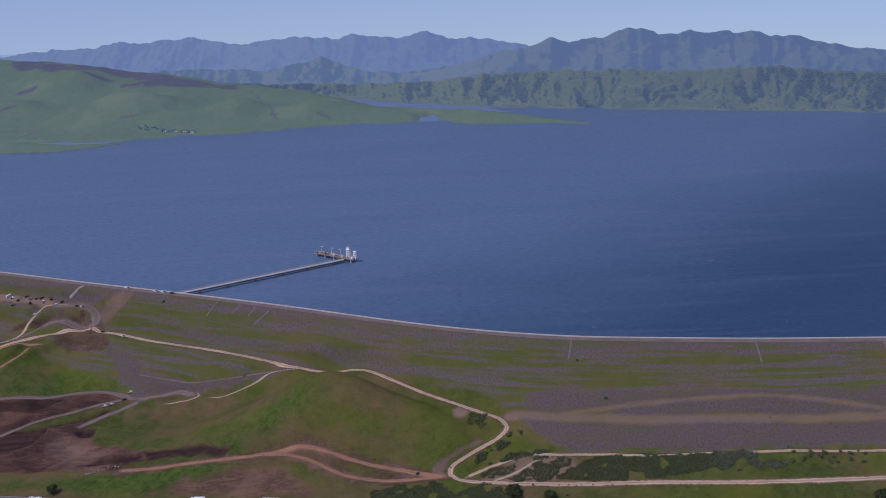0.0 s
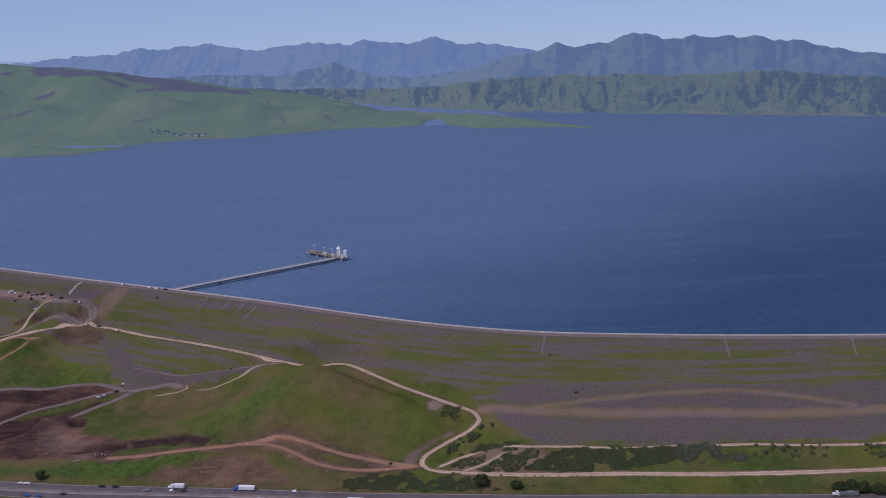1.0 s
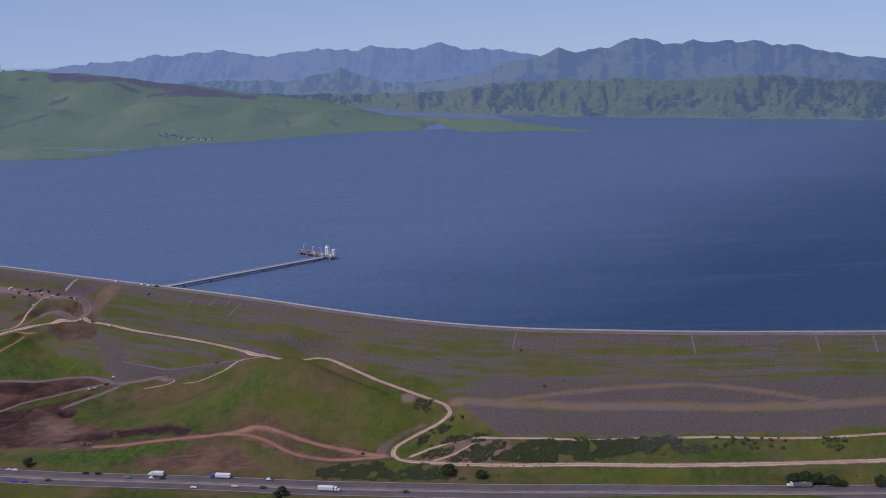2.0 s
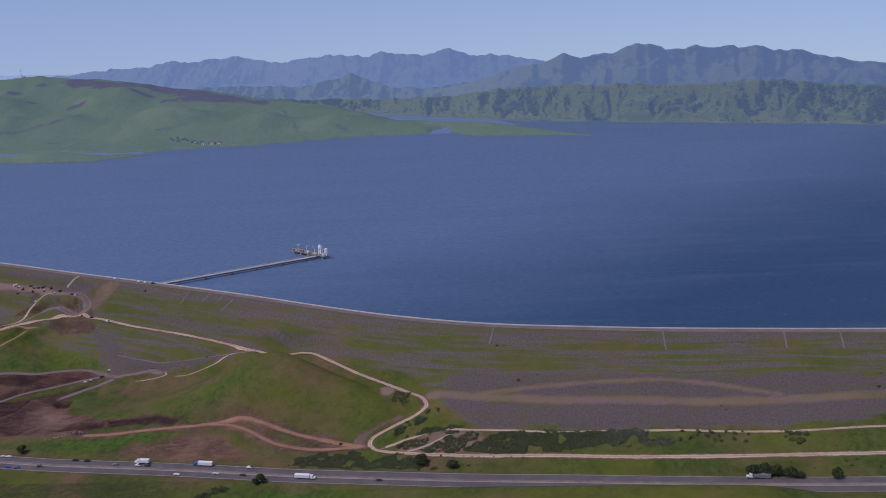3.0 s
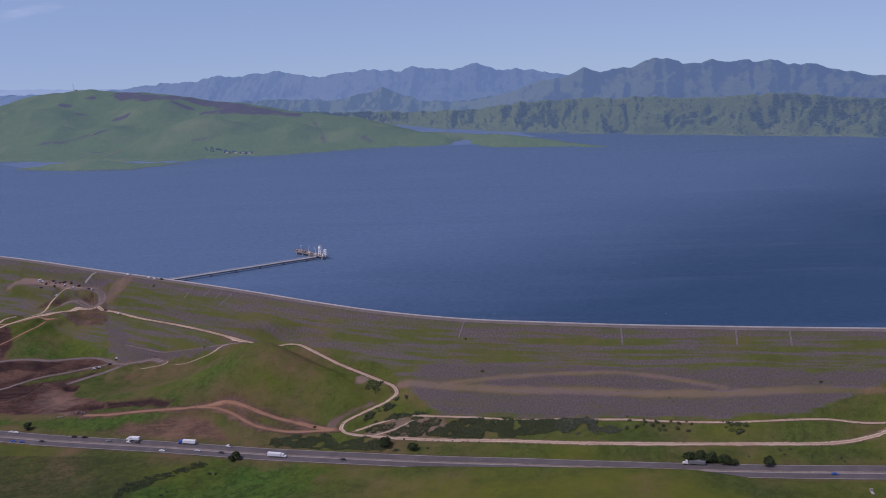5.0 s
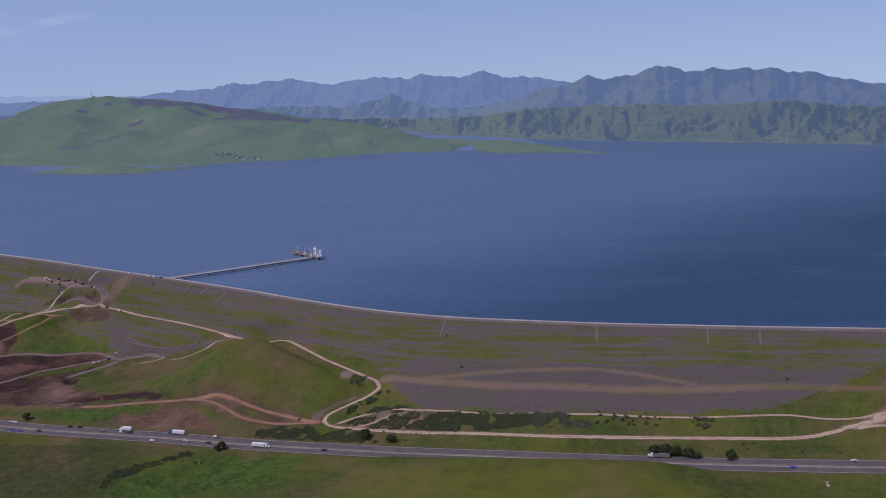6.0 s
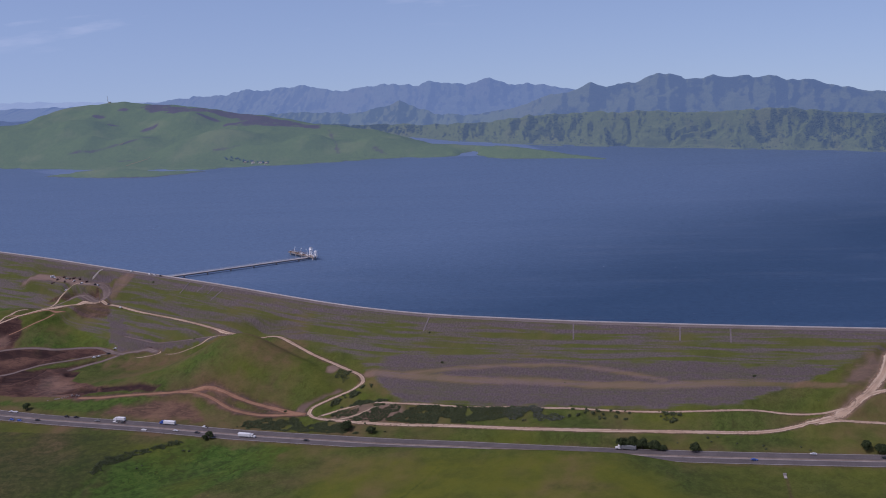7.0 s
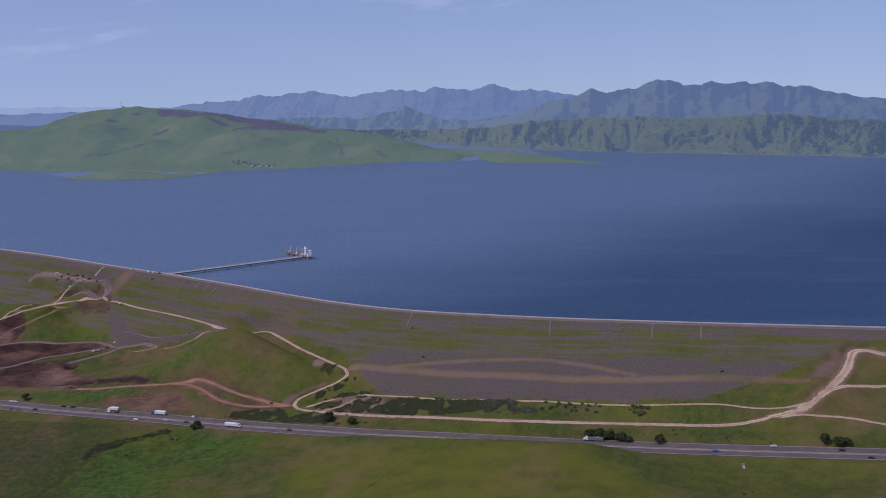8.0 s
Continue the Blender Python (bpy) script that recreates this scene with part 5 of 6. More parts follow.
def gantry(x, y, turn, height, spread_, house):
    """A white lifting frame: four raking legs, braces, a machine house on top."""
    g = group_at("gantry_tower", x, y, DECK_Z + 0.3, turn)
    w = spread_
    for a in (-1, 1):
        for b in (-1, 1):
            bm = bmesh.new()
            add_tube(bm, (a * w, b * w * 0.8, 0), (a * w * 0.75, b * w * 0.6, height), 0.34, 0.28, 6)
            part("leg", bm, WHITE_PAINT, g)
    for k in range(1, 4):
        h, s = height * k / 4, w * (1 - 0.25 * k / 4)
        for b in (-0.8, 0.8):
            bm = bmesh.new()
            add_tube(bm, (-s, b * s, h), (s, b * s, h), 0.2, None, 6)
            part("brace", bm, WHITE_PAINT, g)
        for a in (-1, 1):
            bm = bmesh.new()
            add_tube(bm, (a * s, -0.8 * s, h), (a * s, 0.8 * s, h), 0.2, None, 6)
            part("brace", bm, WHITE_PAINT, g)
    box_part("platform", g, WHITE_PAINT, 0, 0, height - 0.1, w * 2.2, w * 1.9, 0.35, 0.05)
    if house:
        box_part("machine_house", g, WHITE_PAINT, 0, 0, height + 0.25, w * 1.5, w * 1.3, 1.5, 0.1)
        box_part("roof", g, STEEL, 0, 0, height + 1.72, w * 1.7, w * 1.45, 0.2, 0.05)
    return tagged(g, "white steel lifting tower on the intake platform", "tower", group="towers on the platform")


gantry(-72.5, 737.2, -33, 7.0, 1.5, True)
gantry(-67.5, 734.9, -33, 5.6, 1.1, False)


def lamp_post(x, y, z, height, turn):
    g = group_at("lamp_post", x, y, z, turn)
    bm = bmesh.new()
    add_tube(bm, (0, 0, 0), (0, 0, height), 0.16, 0.1, 6)
    part("pole", bm, WHITE_PAINT, g)
    bm = bmesh.new()
    add_tube(bm, (0, 0, height - 0.1), (1.3, 0, height + 0.2), 0.09, 0.07, 6)
    part("arm", bm, WHITE_PAINT, g)
    box_part("lamp_head", g, WHITE_PAINT, 1.5, 0, height, 0.9, 0.4, 0.3, 0.06)
    return tagged(g, "white lamp post with a short arm on the platform", "lamp post", group="lamp posts on the platform")


for f in (0.12, 0.38, 0.62):
    p = ha.lerp(hb, f) + hx * 1.9
    lamp_post(p.x, p.y, DECK_Z + 0.3, 4.6, -33 + 180 * (f > 0.5))


def crate(x, y, z, sx, sy, sz, mat, label, name="machinery_box"):
    ob = group_at(name, x, y, z, -33)
    box_part("body", ob, mat, 0, 0, 0, sx, sy, sz, 0.08)
    box_part("lid", ob, STEEL, 0, 0, sz - 0.02, sx * 1.05, sy * 1.05, 0.15, 0.03)
    return tagged(ob, label, "equipment", group="machinery on the platform")


for f, sx, sy, sz in ((0.25, 2.0, 1.6, 1.4), (0.5, 1.8, 1.5, 1.8), (0.72, 2.4, 1.8, 1.3), (0.96, 1.8, 2.0, 2.2)):
    p = ha.lerp(hb, f)
    crate(p.x - hx.x * 0.9, p.y - hx.y * 0.9, DECK_Z + 0.29, sx, sy, sz, WHITE_PAINT if f > 0.4 else CONCRETE, "pale machinery cabinet on the intake platform")
for f, side, size in ((0.06, -1.2, 1.3), (0.16, 0.6, 1.1), (0.33, -0.8, 1.5), (0.44, 1.2, 1.2), (0.57, -1.3, 1.3), (0.66, 0.9, 1.1), (0.80, 1.4, 1.5)):
    p = ha.lerp(hb, f) + hx * side
    crate(p.x, p.y, DECK_Z + 0.29, size * 1.3, size, size * 0.9, RUSTY_STEEL, "rust-brown winch box on the intake platform", "winch_box")


# concrete stairs and drains down the dam face
RUBBLE_BED = plain("rubble_bed", (0.125, 0.108, 0.110), 0.95, 0.1, vary=0.3, scale=1.5)
FACE_DRAIN = plain("weathered_concrete", (0.150, 0.130, 0.132), 0.9, 0.1, vary=0.25)
def face_line(name, top, foot, width, mat, label, category):
    """A raised strip that runs down the dam face from top to foot, both plan points."""
    ob = new(name)
    top, foot = Vector((*top, 0)), Vector((*foot, 0))
    dn = (foot - top).normalized()
    pts = [top.lerp(foot, k / 8) for k in range(9)]
    side = Vector((-dn.y, dn.x, 0)) * width / 2

    def bed(q, lift):
        return (q.x, q.y, float(surface(q.x, q.y)) + 0.2 + lift)
    for edge in (-1, 1):
        verts, faces = [], []
        for p in pts:
            for q, lift in ((p + side * edge * 0.72, 0.08), (p + side * edge, 0.08), (p + side * edge, -0.4), (p + side * edge * 0.72, -0.4)):
                verts.append(bed(q, lift))
        for j in range(len(pts) - 1):
            for e in range(4):
                faces.append((j * 4 + e, j * 4 + (e + 1) % 4, j * 4 + 4 + (e + 1) % 4, j * 4 + 4 + e))
        mesh_object("side_wall", verts, faces, mat, ob)
    verts = [bed(q, 0.02) for p in pts for q in (p - side * 0.72, p + side * 0.72)]
    faces = [(j * 2, j * 2 + 1, j * 2 + 3, j * 2 + 2) for j in range(len(pts) - 1)]
    mesh_object("channel", verts, faces, mat if mat is CONCRETE else RUBBLE_BED, ob)
    return tagged(ob, label, category, group="drains on the dam face")


face_line("stair_drain", (-263.0, 697.6), (-275, 697), 0.8, CONCRETE, "pale concrete stairway running aslant down the upper dam face", "stairway")
for top, foot in (((-157, 654), (-164.5, 648)), ((-140, 646), (-146, 643.5)), ((-129, 641), (-134, 638)), ((-119, 636), (-129, 631.5))):
    face_line("drain", top, foot, 0.9, FACE_DRAIN, "concrete drain down the dam face", "drain")
for top, foot in (((75, 562), (72, 552.5)), ((182, 547), (182.5, 535.5)), ((255, 540), (254.5, 529)), ((288, 537), (287.5, 526))):
    face_line("drain", top, foot, 1.0, FACE_DRAIN, "narrow concrete drain down the dam face", "drain")


# ---- vehicles ----
GUARD_STEEL = plain("weathered_guard_steel", (0.10, 0.085, 0.08), 0.8, 0.3, vary=0.3)
def wheels(parent, xs, half, r):
    for x in xs:
        for side in (-1, 1):
            w = new("wheel")
            w.parent = parent
            bm = bmesh.new()
            add_tube(bm, (x, side * half, r), (x, side * (half - 0.28), r), r, None, 14)
            part("tyre", bm, RUBBER, w)
            bm = bmesh.new()
            add_tube(bm, (x, side * (half + 0.01), r), (x, side * (half - 0.1), r), r * 0.55, None, 10)
            part("rim", bm, STEEL, w)


def lorry(x, y, turn, cab, trailer, label, length=10.6):
    """A tractor unit with sleeper cab and a long box trailer; it points along local x."""
    z = float(surface(x, y)) + 0.52
    g = group_at("lorry", x, y, z, turn)
    box_part("trailer", g, trailer, -length / 2 + 1.9, 0, 1.05, length, 2.5, 2.75, 0.06)
    box_part("trailer_skirt", g, PAINTS["grey"], -length / 2 + 1.4, 0, 0.55, length * 0.5, 2.2, 0.5, 0.04)
    box_part("chassis", g, RUBBER, 1.8, 0, 0.5, 7.0, 0.9, 0.4, 0.04)
    box_part("sleeper", g, cab, 3.3, 0, 0.75, 1.9, 2.4, 2.75, 0.14, 0.94)
    box_part("hood", g, cab, 5.1, 0, 0.75, 1.9, 2.1, 1.25, 0.18, 0.9)
    box_part("windscreen", g, GLASS, 4.23, 0, 2.0, 0.12, 2.0, 0.95, 0.03)
    box_part("bumper", g, STEEL, 6.1, 0, 0.45, 0.25, 2.3, 0.5, 0.05)
    box_part("fuel_tank", g, STEEL, 2.3, 1.05, 0.5, 1.3, 0.5, 0.6, 0.12)
    wheels(g, (5.1, 1.9, 0.85, -length + 4.4, -length + 3.4), 1.22, 0.5)
    return tagged(g, label, "lorry")


def car(x, y, turn, paint, label, kind_="car", z=None):
    z = float(surface(x, y)) + 0.5 if z is None else z
    g = group_at("pickup_truck" if kind_ == "pickup" else "car", x, y, z, turn)
    h = 0.78 if kind_ == "car" else 0.95
    bm = bmesh.new()
    add_box(bm, 0, 0, 0.32, 4.6, 1.85, h - 0.25, 0.16, 0.96)
    part("body", bm, paint, g)
    if kind_ == "pickup":
        box_part("cabin", g, paint, 0.35, 0, h, 1.9, 1.75, 0.75, 0.12, 0.8)
        box_part("glazing", g, GLASS, 0.35, 0, h + 0.12, 1.94, 1.6, 0.45, 0.08, 0.86)
        box_part("load_bed", g, RUBBER, -1.45, 0, h - 0.02, 1.5, 1.5, 0.12, 0.03)
    else:
        box_part("cabin", g, paint, -0.25, 0, h - 0.02, 2.6, 1.7, 0.66, 0.16, 0.74)
        box_part("glazing", g, GLASS, -0.25, 0, h + 0.06, 2.5, 1.72, 0.4, 0.08, 0.82)
    for side in (-0.6, 0.6):
        box_part("headlight", g, WHITE_PAINT, 2.24, side, 0.6, 0.1, 0.35, 0.16, 0.03)
        box_part("tail_light", g, PAINTS["red"], -2.24, side, 0.65, 0.1, 0.3, 0.16, 0.03)
    wheels(g, (1.45, -1.4), 0.92, 0.34)
    return tagged(g, label, "pickup" if kind_ == "pickup" else "car")


def lane(x, off):
    """Place and heading on the highway."""
    p = shifted(HIGHWAY, off)
    k = int(np.argmin(np.abs(p[:, 0] - x)))
    d = p[min(k + 1, len(p) - 1)] - p[k - 1]
    y = np.interp(x, p[:, 0], p[:, 1])
    return x, float(y), math.degrees(math.atan2(d[1], d[0]))


FAR_OUT, FAR_IN, NEAR_IN, NEAR_OUT = 6.0, 2.9, -2.9, -6.0


def on_road(x, off, made, *args, **kw):
    px_, py_, turn = lane(x, off)
    ob = made(px_, py_, turn + (180 if off > 0 else 0), *args, **kw)
    ob.scale = (0.86, 0.86, 0.70)
    return ob


on_road(-103, FAR_OUT, lorry, PAINTS["blue"], PAINTS["white"], "semi truck with a blue cab and white box trailer")
on_road(-34, NEAR_IN, lorry, PAINTS["white"], PAINTS["white"], "white semi truck with a white box trailer")
on_road(-141, FAR_OUT, lorry, PAINTS["white"], PAINTS["white"], "white box truck on the highway", length=7.0)
on_road(218, FAR_OUT, lorry, PAINTS["white"], PAINTS["grey"], "semi truck with a white cab and dark grey trailer")
on_road(-143, FAR_IN, car, PAINTS["white"], "white van on the highway", "pickup")
on_road(-72, FAR_OUT, car, PAINTS["white"], "white pickup truck with a dark load bed", "pickup")
on_road(-186, FAR_OUT, car, PAINTS["black"], "black pickup truck on the highway", "pickup")
on_road(-178, FAR_OUT, car, PAINTS["black"], "black pickup truck on the highway", "pickup")
for x, off, paint in ((-137, FAR_IN, "black"), (-206, NEAR_IN, "black"), (-227, NEAR_OUT, "blue"), (-220, NEAR_OUT, "blue"), (-236, FAR_OUT, "silver"), (-232, FAR_OUT, "white"), (-115, NEAR_OUT, "white"),
                      (-91, NEAR_IN, "silver"), (-74, NEAR_IN, "black"), (9, NEAR_IN, "black"), (293, NEAR_IN, "blue"), (-158, FAR_IN, "grey"), (327, FAR_OUT, "silver"), (365, FAR_IN, "black"), (380, NEAR_OUT, "black")):
    on_road(x, off, car, PAINTS[paint], paint + " car on the highway")
for x, y, turn, paint in ((-200, 675.4, 157, "white"), (-193, 672.5, 157, "black"), (-206, 678, 157, "white"), (-229, 687.5, 157, "white")):
    car(x, y, turn, PAINTS[paint], paint + " pickup parked on the dam crest", "pickup", 5.12).scale = (0.8, 0.8, 0.75)
for x, y, turn, paint in ((-226, 654, 150, "white"), (-212, 611, 30, "white"), (-214, 603, 20, "black"), (-222, 600, 25, "silver"), (-226, 599, 25, "white"), (-300, 690, 20, "silver"),
                          (-243, 664, 160, "black"), (-262, 683, 150, "silver"), (-266, 685, 150, "black"), (-295, 698, 70, "white"), (-306, 704, 15, "grey"), (-322, 709, 15, "white"), (-284, 692, 40, "white")):
    car(x, y, turn, PAINTS[paint], paint + " work pickup on the building site", "pickup", float(surface(x, y)) + 0.15).scale = (0.72, 0.72, 0.72)


# low barrier along the highway's median
barrier = new("median_barrier")
mid_line = smooth_line(HIGHWAY, 9.0)
mid_line = mid_line[(mid_line[:, 0] > -520) & (mid_line[:, 0] < 520)]
mid_z = surface(mid_line[:, 0], mid_line[:, 1])
bm = bmesh.new()
for k in range(len(mid_line) - 1):
    a, b = (*mid_line[k], mid_z[k] + 0.95), (*mid_line[k + 1], mid_z[k + 1] + 0.95)
    add_tube(bm, a, b, 0.14, None, 5)
part("rail", bm, GUARD_STEEL, barrier)
for (x, y), z in zip(mid_line, mid_z):
    bm = bmesh.new()
    add_tube(bm, (x, y, z), (x, y, z + 1.0), 0.09, None, 4)
    part("post", bm, GUARD_STEEL, barrier)
tagged(barrier, "low dark steel barrier along the median of the highway", "barrier")


def digger(x, y, turn, paint, label):
    """A tracked excavator: crawlers, house, cab, boom, stick, bucket."""
    g = group_at("excavator", x, y, float(surface(x, y)), turn)
    for side in (-1.1, 1.1):
        box_part("crawler", g, RUBBER, 0, side, 0, 3.6, 0.6, 0.9, 0.25)
    box_part("house", g, paint, -0.3, 0, 1.0, 3.0, 2.5, 1.1, 0.15)
    box_part("cab", g, GLASS, 0.9, 0.7, 1.0, 1.2, 1.0, 1.9, 0.1)
    bm = bmesh.new()
    add_tube(bm, (1.0, -0.3, 1.6), (3.4, -0.3, 4.2), 0.3, 0.24, 6)
    part("boom", bm, paint, g)
    bm = bmesh.new()
    add_tube(bm, (3.4, -0.3, 4.2), (5.0, -0.3, 1.6), 0.22, 0.16, 6)
    part("stick", bm, paint, g)
    box_part("bucket", g, RUBBER, 5.0, -0.3, 0.8, 0.9, 0.9, 0.8, 0.12)
    g.scale = (0.6, 0.6, 0.6)
    return tagged(g, label, "excavator")


digger(-316, 704, 40, PAINTS["brown"], "rust-brown tracked excavator in the yard")
digger(-305, 698, -60, PAINTS["brown"], "rust-brown tracked excavator in the yard")
digger(-290, 700, 120, PAINTS["brown"], "rust-brown tracked excavator in the yard")
for x, y, sx, sy, sz, paint in ((-326, 712, 6, 2.4, 2.5, "white"), (-311, 708, 4, 2.2, 2.2, "brown"), (-298, 703, 5, 2.4, 2.4, "brown"), (-302, 703, 3, 2, 2, "brown"), (-281, 696, 4, 2.2, 2.4, "brown"), (-318, 699, 5, 2.2, 1.6, "brown")):
    ob = group_at("site_container", x, y, float(surface(x, y)) - 0.1, 20 + x % 40)
    box_part("body", ob, PAINTS[paint], 0, 0, 0, sx, sy, sz, 0.06)
    box_part("roof", ob, PAINTS[paint], 0, 0, sz - 0.02, sx * 1.02, sy * 1.02, 0.12, 0.03)
    ob.scale = (0.6, 0.6, 0.6)
    tagged(ob, paint + " site container in the gravel yard", "container")

# heaps of broken rock beside the dug ground
for hx_, hy_, count, seed in ((-210.8, 517.2, 26, 4), (-196.8, 520.2, 14, 5)):
    heap = group_at("rock_heap", hx_, hy_, float(surface(hx_, hy_)))
    r = random.Random(seed)
    for k in range(count):
        bm = bmesh.new()
        bmesh.ops.create_icosphere(bm, subdivisions=1, radius=r.uniform(0.25, 0.6))
        for v_ in bm.verts:
            v_.co *= r.uniform(0.75, 1.25)
        dx, dy = r.gauss(0, 3.0), r.gauss(0, 0.8)
        bm.transform(Matrix.Translation((dx, dy, float(surface(hx_ + dx, hy_ + dy)) - float(surface(hx_, hy_)) + 0.15)))
        part("rock", bm, RIPRAP, heap)
    tagged(heap, "heap of pale broken rocks on the grass below the diggings", "rocks")

# outlet box and fence post beyond the highway
outlet = group_at("culvert_headwall", 308, 411, float(surface(308, 411)) - 0.3, 5)
box_part("wall", outlet, CONCRETE, 0, 0, 0, 2.0, 0.6, 1.7, 0.08)
box_part("apron", outlet, CONCRETE, 0, -1.8, 0.0, 1.5, 3.0, 0.4, 0.06)
tagged(outlet, "pale concrete culvert outlet in the grass", "culvert")


# ---- trees and scrub ----
def oak(x, y, height, width, seed, label):
    """A spreading oak: tapered trunk, limbs, and a crown of many small leaf sprays in uneven clumps."""
    r = random.Random(seed)
    z = float(surface(x, y)) - 0.15
    g = group_at("tree", x, y, z, r.random() * 360)
    bm = bmesh.new()
    fork = height * 0.3
    add_tube(bm, (0, 0, 0), (0, 0, fork), width * 0.055, width * 0.04, 8)
    clumps = []
    for k in range(13):
        a, lift = k * 2.4 + r.random(), r.uniform(0.38, 0.86)
        out = width * 0.5 * math.sqrt(max(0.06, 1 - ((lift - 0.5) / 0.42) ** 2)) * r.uniform(0.45, 0.85)
        tip = Vector((math.cos(a) * out, math.sin(a) * out, height * lift))
        add_tube(bm, (0, 0, fork * r.uniform(0.7, 1)), tip, width * 0.022, width * 0.006, 5)
        clumps.append((tip, width * r.uniform(0.14, 0.23)))
    part("trunk", bm, BARK, g)
    clumps.append((Vector((0, 0, height * 0.62)), width * 0.3))
    clumps.append((Vector((0, 0, height * 0.8)), width * 0.22))
    verts, faces = leaf_mass([tuple(c) for c, _ in clumps], [rad * 1.45 for _, rad in clumps], 190, seed, 0.85, 0.15)
    mesh_object("crown", verts, faces, LEAVES, g)
    return tagged(g, label, "tree")


for k, (x, y, h, w) in enumerate(((-226, 500, 5.0, 5.6), (32, 473.5, 5.6, 8.0), (51, 468, 4.6, 5.6), (-61, 459, 5.2, 5.4), (-64, 458, 3.4, 4.0), (217, 443.5, 6.4, 7.5), (223, 443.5, 6.8, 7.5), (229, 442.5, 6.0, 6.5), (236, 441, 5.4, 7.0),
                                  (260, 438.5, 5.2, 6.4), (357, 440, 5.6, 6.0), (364, 438.5, 5.0, 6.5), (369, 438.5, 4.6, 5.5), (241, 440, 3.0, 5.0))):
    oak(x, y, h, w, 40 + k, "dark evergreen oak standing beside the highway")


def bush(x, y, size, seed, mat=None):
    """A low bush of leaf sprays on a few stems."""
    r = random.Random(seed)
    z = float(surface(x, y)) - 0.1
    g = group_at("bush", x, y, z, r.random() * 360)
    bm = bmesh.new()
    for k in range(4):
        a = k * 1.7 + r.random()
        add_tube(bm, (0, 0, 0), (math.cos(a) * size * 0.3, math.sin(a) * size * 0.3, size * 0.45), size * 0.04, size * 0.015, 4)
    part("stems", bm, BARK, g)
    verts, faces = leaf_mass([(0, 0, size * 0.12), (size * 0.2, 0.1 * size, size * 0.2), (-size * 0.18, -size * 0.1, size * 0.16)], [size * 0.42, size * 0.3, size * 0.3], 60, seed, 0.9, 0.22)
    mesh_object("leaves", verts, faces, mat or SCRUB, g)
    return tagged(g, "dark green bush on the grassy slope", "bush", group="single bushes")


def spread_in(outline, count, seed, gap=0.0):
    o = np.array(outline, float)
    r = np.random.default_rng(seed)
    out = []
    while len(out) < count:
        q = o.min(0) - 2 + r.random(2) * (o.max(0) - o.min(0) + 4)
        if patch_distance(np.array([q[0]]), np.array([q[1]]), o)[0] < (value_noise(q[0] / 4, q[1] / 3, seed + 30) - 0.6) * 5 and value_noise(q[0] / 6, q[1] / 4, seed) > gap:
            out.append(q)
    return np.array(out)


def scrub(outline, count, seed, low, high, mat, label, gap=0.3):
    """A thicket: a few large bushes among many small ones, as loose leaf sprays."""
    count = count * 2
    q = spread_in(outline, count, seed, gap)
    r = np.random.default_rng(seed + 1)
    sizes = low * 0.7 + (high * 1.15 - low * 0.7) * r.random(count) ** 3.0
    lift = 0.35 + 0.9 * value_noise(q[:, 0] / 3.5, q[:, 1] / 3.5, seed + 2)
    pts = np.column_stack([q, surface(q[:, 0], q[:, 1]) + sizes * 0.5 * lift])
    v, f = leaf_mass(pts, sizes, 20, seed, 0.8, 0.26)
    return tagged(mesh_object("scrub", v, f, mat), label, "scrub", kind="stuff")


scrub([(56, 486), (75, 493), (96, 492), (150, 487), (158, 482), (150, 477), (118, 475), (96, 477), (76, 479), (58, 483)], 4200, 3, 0.35, 0.9, SCRUB, "dense dark green scrub between the service roads", 0.12)
scrub([(29, 488), (45, 495), (59, 497), (65, 494), (62, 490), (56, 487), (50, 484)], 950, 5, 0.35, 0.8, SCRUB, "dark scrub between two dirt tracks", 0.1)
scrub([(14, 494), (18, 495), (36, 499), (38, 495), (27, 492), (21, 491)], 200, 6, 0.4, 0.9, SCRUB, "dark scrub inside the road loop", 0.2)
scrub([(42, 499), (51, 501), (59, 499), (53, 497)], 80, 21, 0.5, 1.0, SCRUB, "dark scrub patch beside the toe road", 0.0)
scrub([(22, 501), (32, 506), (54, 504), (58, 502), (42, 502), (30, 501)], 560, 17, 0.4, 0.9, SCRUB, "dark scrub at the toe of the dam", 0.1)
scrub([(-66, 480), (-40, 488), (-12, 489), (4, 486), (23, 485), (28, 476), (42, 468), (30, 467), (7, 471), (-30, 475)], 3400, 7, 0.3, 0.75, SCRUB, "low dark scrub beside the highway", 0.28)
scrub([(138, 483), (157, 488), (175, 481), (182, 475), (174, 472), (144, 475)], 520, 9, 0.4, 1.1, SAGE, "grey-green sage scrub on the mound", 0.45)
scrub([(8, 534), (22, 531), (28, 524), (16, 521), (6, 528)], 150, 13, 0.4, 0.9, SCRUB, "bushes on the bank inside the road bend", 0.55)
scrub([(36, 526), (40, 516), (32, 508), (14, 502), (16, 507), (30, 513), (36, 520)], 220, 15, 0.5, 1.1, SCRUB, "dark bushes along the outside of the road bend", 0.4)
scrub([(-122, 405), (-121, 425), (-108, 436), (-84, 455), (-76, 456), (-84, 448), (-103, 431), (-114, 415), (-116, 400)], 1000, 19, 0.3, 0.8, SCRUB, "dark bushes along the grassy gully", 0.25)
scrub([(240, 476), (252, 476), (256, 468), (242, 467)], 40, 23, 0.5, 1.1, SCRUB, "scattered dark bushes in the meadow", 0.3)
rb = random.Random(8)
for k in range(46):
    x = rb.uniform(70, 350)
    s = rb.uniform(20, 66)
    bush(x, float(crest_y(x)) - s, rb.uniform(0.6, 1.2), 200 + k)
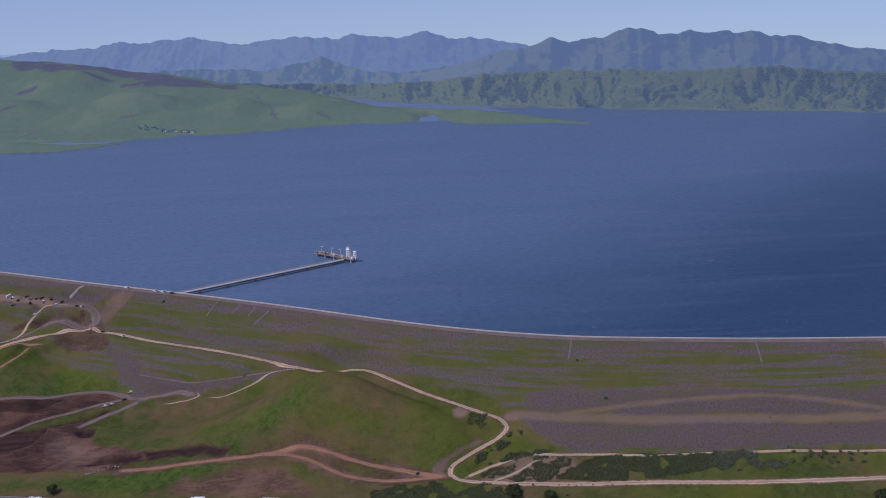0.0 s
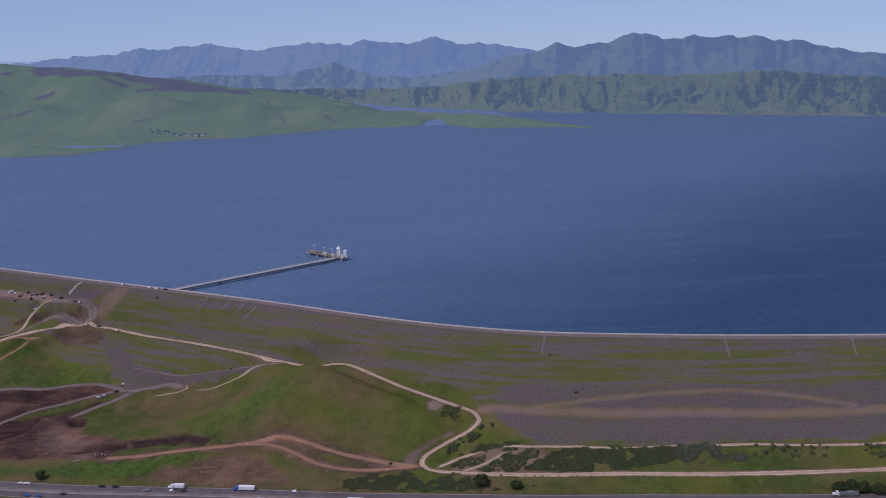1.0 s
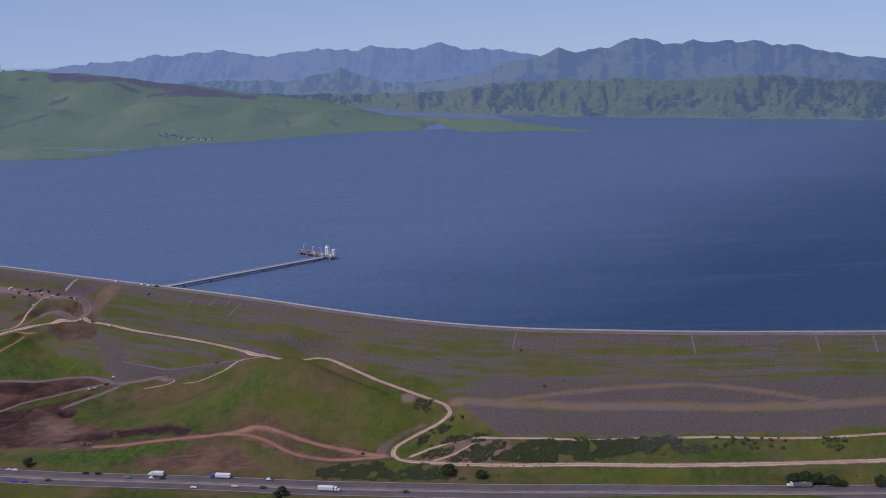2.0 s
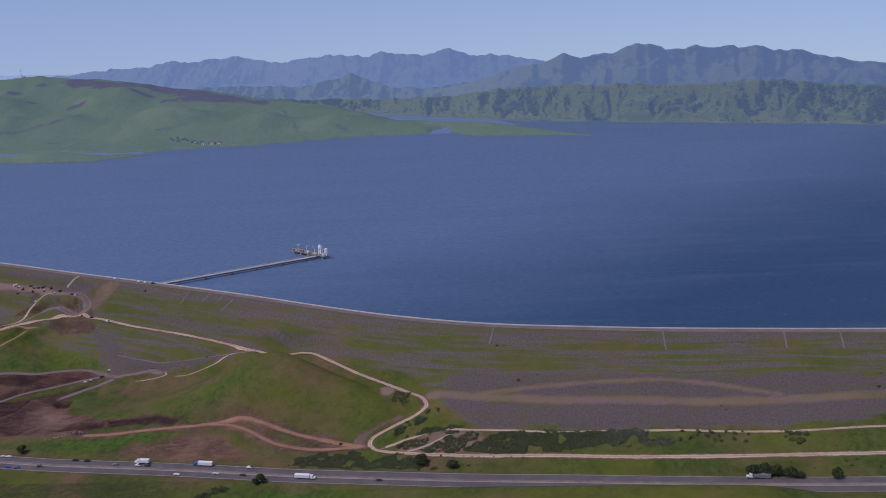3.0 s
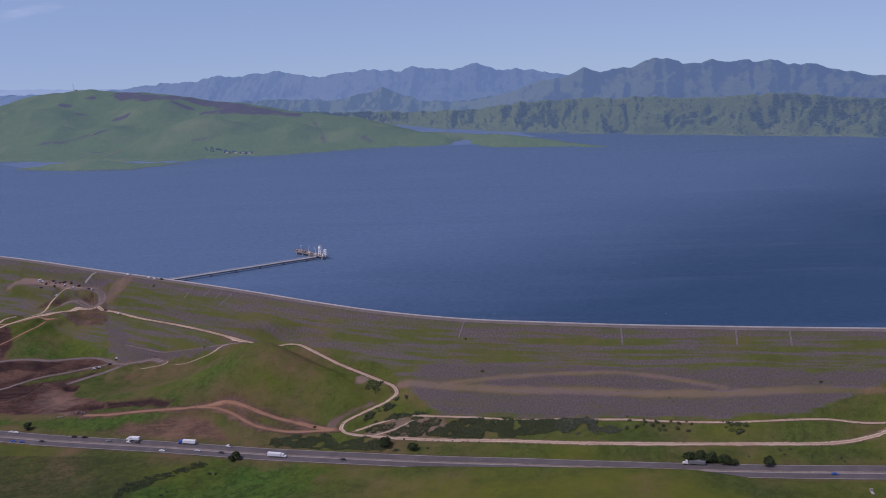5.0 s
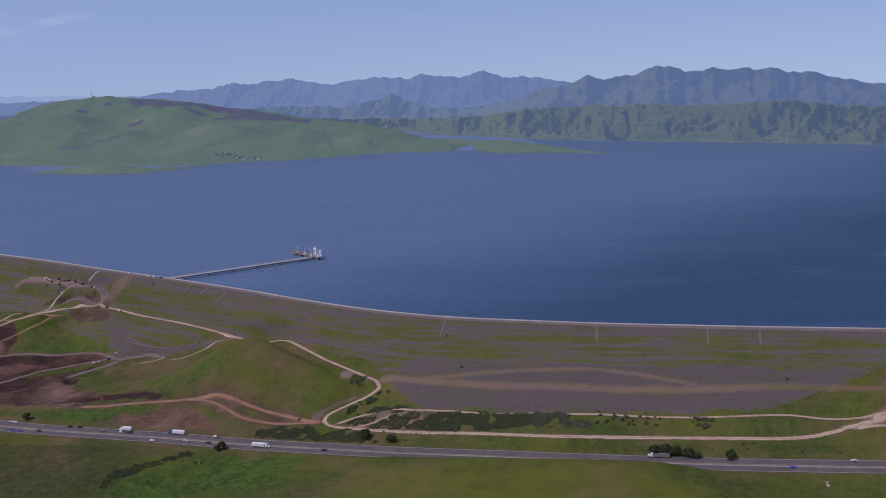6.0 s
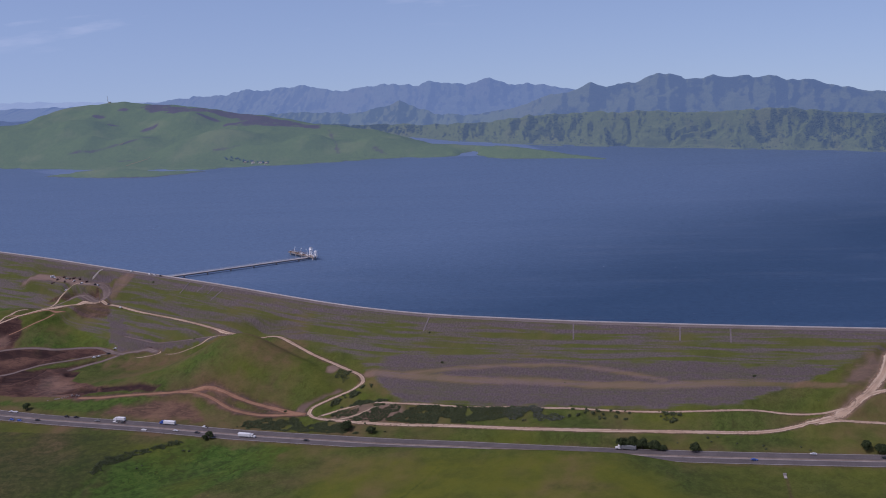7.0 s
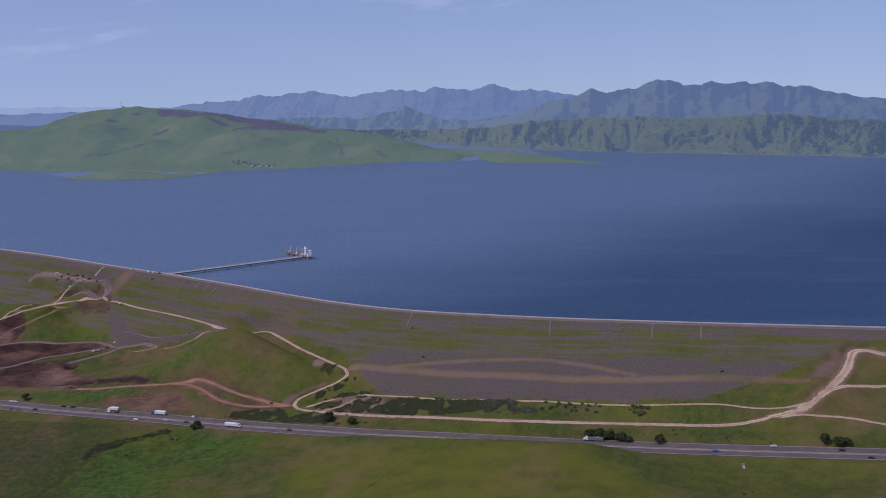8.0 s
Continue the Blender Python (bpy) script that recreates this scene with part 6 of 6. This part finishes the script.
for k, (x, y, s) in enumerate(((77, 551, 2.2), (90, 526, 2.6), (300, 500, 2.6), (-198, 667, 2.6), (-133, 600.5, 2.4), (-205, 622, 1.6), (105, 493, 2.2), (193, 484, 1.8), (183, 487, 1.6), (300, 444, 2.2), (285, 446, 1.8), (270, 447, 2.0), (250, 445, 1.6), (-20, 497.5, 3.0), (268, 451, 2.4), (274, 452, 2.0), (301, 441, 2.0), (321, 443, 1.8), (326, 440, 1.8), (43, 481, 2.2), (51, 478, 1.6), (57, 479, 1.4), (62, 478, 1.4), (66, 477, 1.3), (69, 477, 1.3), (75, 476, 1.5), (82, 474, 1.2), (85, 474, 1.3), (92, 472, 1.5),
                              (-93, 422, 2.0), (-95, 418, 2.0), (306, 376, 2.4), (311, 380, 2.0), (60, 469, 2.0), (-74, 444, 2.6), (-70, 444, 2.4))):
    bush(x, y, s, 300 + k)

# small bushes strewn along the clay tracks and the outside of the bend
for k in range(34):
    line = (CLAY_A[4:], CLAY_B[3:], MAIN_ROAD[17:23])[k % 3]
    j, f = rb.randrange(len(line) - 1), rb.random()
    x = line[j][0] + (line[j + 1][0] - line[j][0]) * f + rb.uniform(-1, 1)
    y = line[j][1] + (line[j + 1][1] - line[j][1]) * f + rb.choice((-1, 1)) * rb.uniform(3.4, 5.0)
    bush(x, y, rb.uniform(0.6, 1.3), 500 + k)

# separate bushes in the meadow between the roads
for k in range(34):
    x = rb.gauss(203, 9) if k < 24 else rb.gauss(248, 4)
    bush(x, 480.5 - (x - 195) * 0.14 + rb.uniform(-6.5, 2.0), rb.uniform(2.0, 4.0), 600 + k)

# specks of low brush over the rubble
brush = []
while len(brush) < 900:
    x, s_ = rb.uniform(40, 350), rb.uniform(12, 68)
    if value_noise(np.array(x / 9), np.array(s_ / 6), 3) > 0.45:
        y = float(crest_y(x)) - s_
        brush.append((x, y, float(surface(x, y))))
v, f = leaf_mass(brush, np.random.default_rng(6).uniform(0.12, 0.38, len(brush)), 12, 9, 0.8, 0.4)
tagged(mesh_object("brush", v, f, SCRUB), "specks of low dark brush on the rubble slope", "brush", kind="stuff")

# trees and buildings of the shore settlement on the peninsula
cluster = [(-298 - t * 78 + rb.uniform(-3, 3), 1231 + t * 28 + rb.uniform(-2, 5)) for t in [rb.random() for _ in range(34)]]


def on_peninsula(x, y):
    return float(PZ[np.argmin(abs(py - y)), np.argmin(abs(px - x))])


for k, (x, y) in enumerate(cluster):
    r = random.Random(k)
    h = r.uniform(2.2, 3.8)
    g = group_at("tree", x, y, on_peninsula(x, y) - 0.3)
    bm = bmesh.new()
    add_tube(bm, (0, 0, 0), (0, 0, h * 0.5), 0.25, 0.15, 5)
    part("trunk", bm, BARK, g)
    q = [(r.gauss(0, h * 0.16), r.gauss(0, h * 0.16), h * r.uniform(0.4, 0.95)) for _ in range(9)]
    v, f = clump_mesh(q, [h * r.uniform(0.14, 0.26) for _ in q], k, 1.0)
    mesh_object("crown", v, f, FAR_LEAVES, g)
    tagged(g, "dark shore tree beside the far buildings", "tree", group="trees on the far shore")
for x, y, sx in ((-300, 1230, 5), (-310, 1233, 4), (-322, 1236, 5), (-336, 1241, 4)):
    g = group_at("house", x, y, on_peninsula(x, y) - 0.5, 8)
    box_part("wall", g, WHITE_PAINT, 0, 0, 0, sx, 3, 2.0, 0.05)
    bm = bmesh.new()
    add_box(bm, 0, 0, 1.9, sx + 0.6, 3.6, 0.9, 0.0, 0.45)
    part("roof", bm, CONCRETE, g)
    for k in (-0.25, 0.25):
        box_part("window", g, GLASS, sx * k, -1.52, 0.7, 1.0, 0.1, 1.0, 0.02)
    tagged(g, "small white building on the far shore", "house", group="buildings on the far shore")
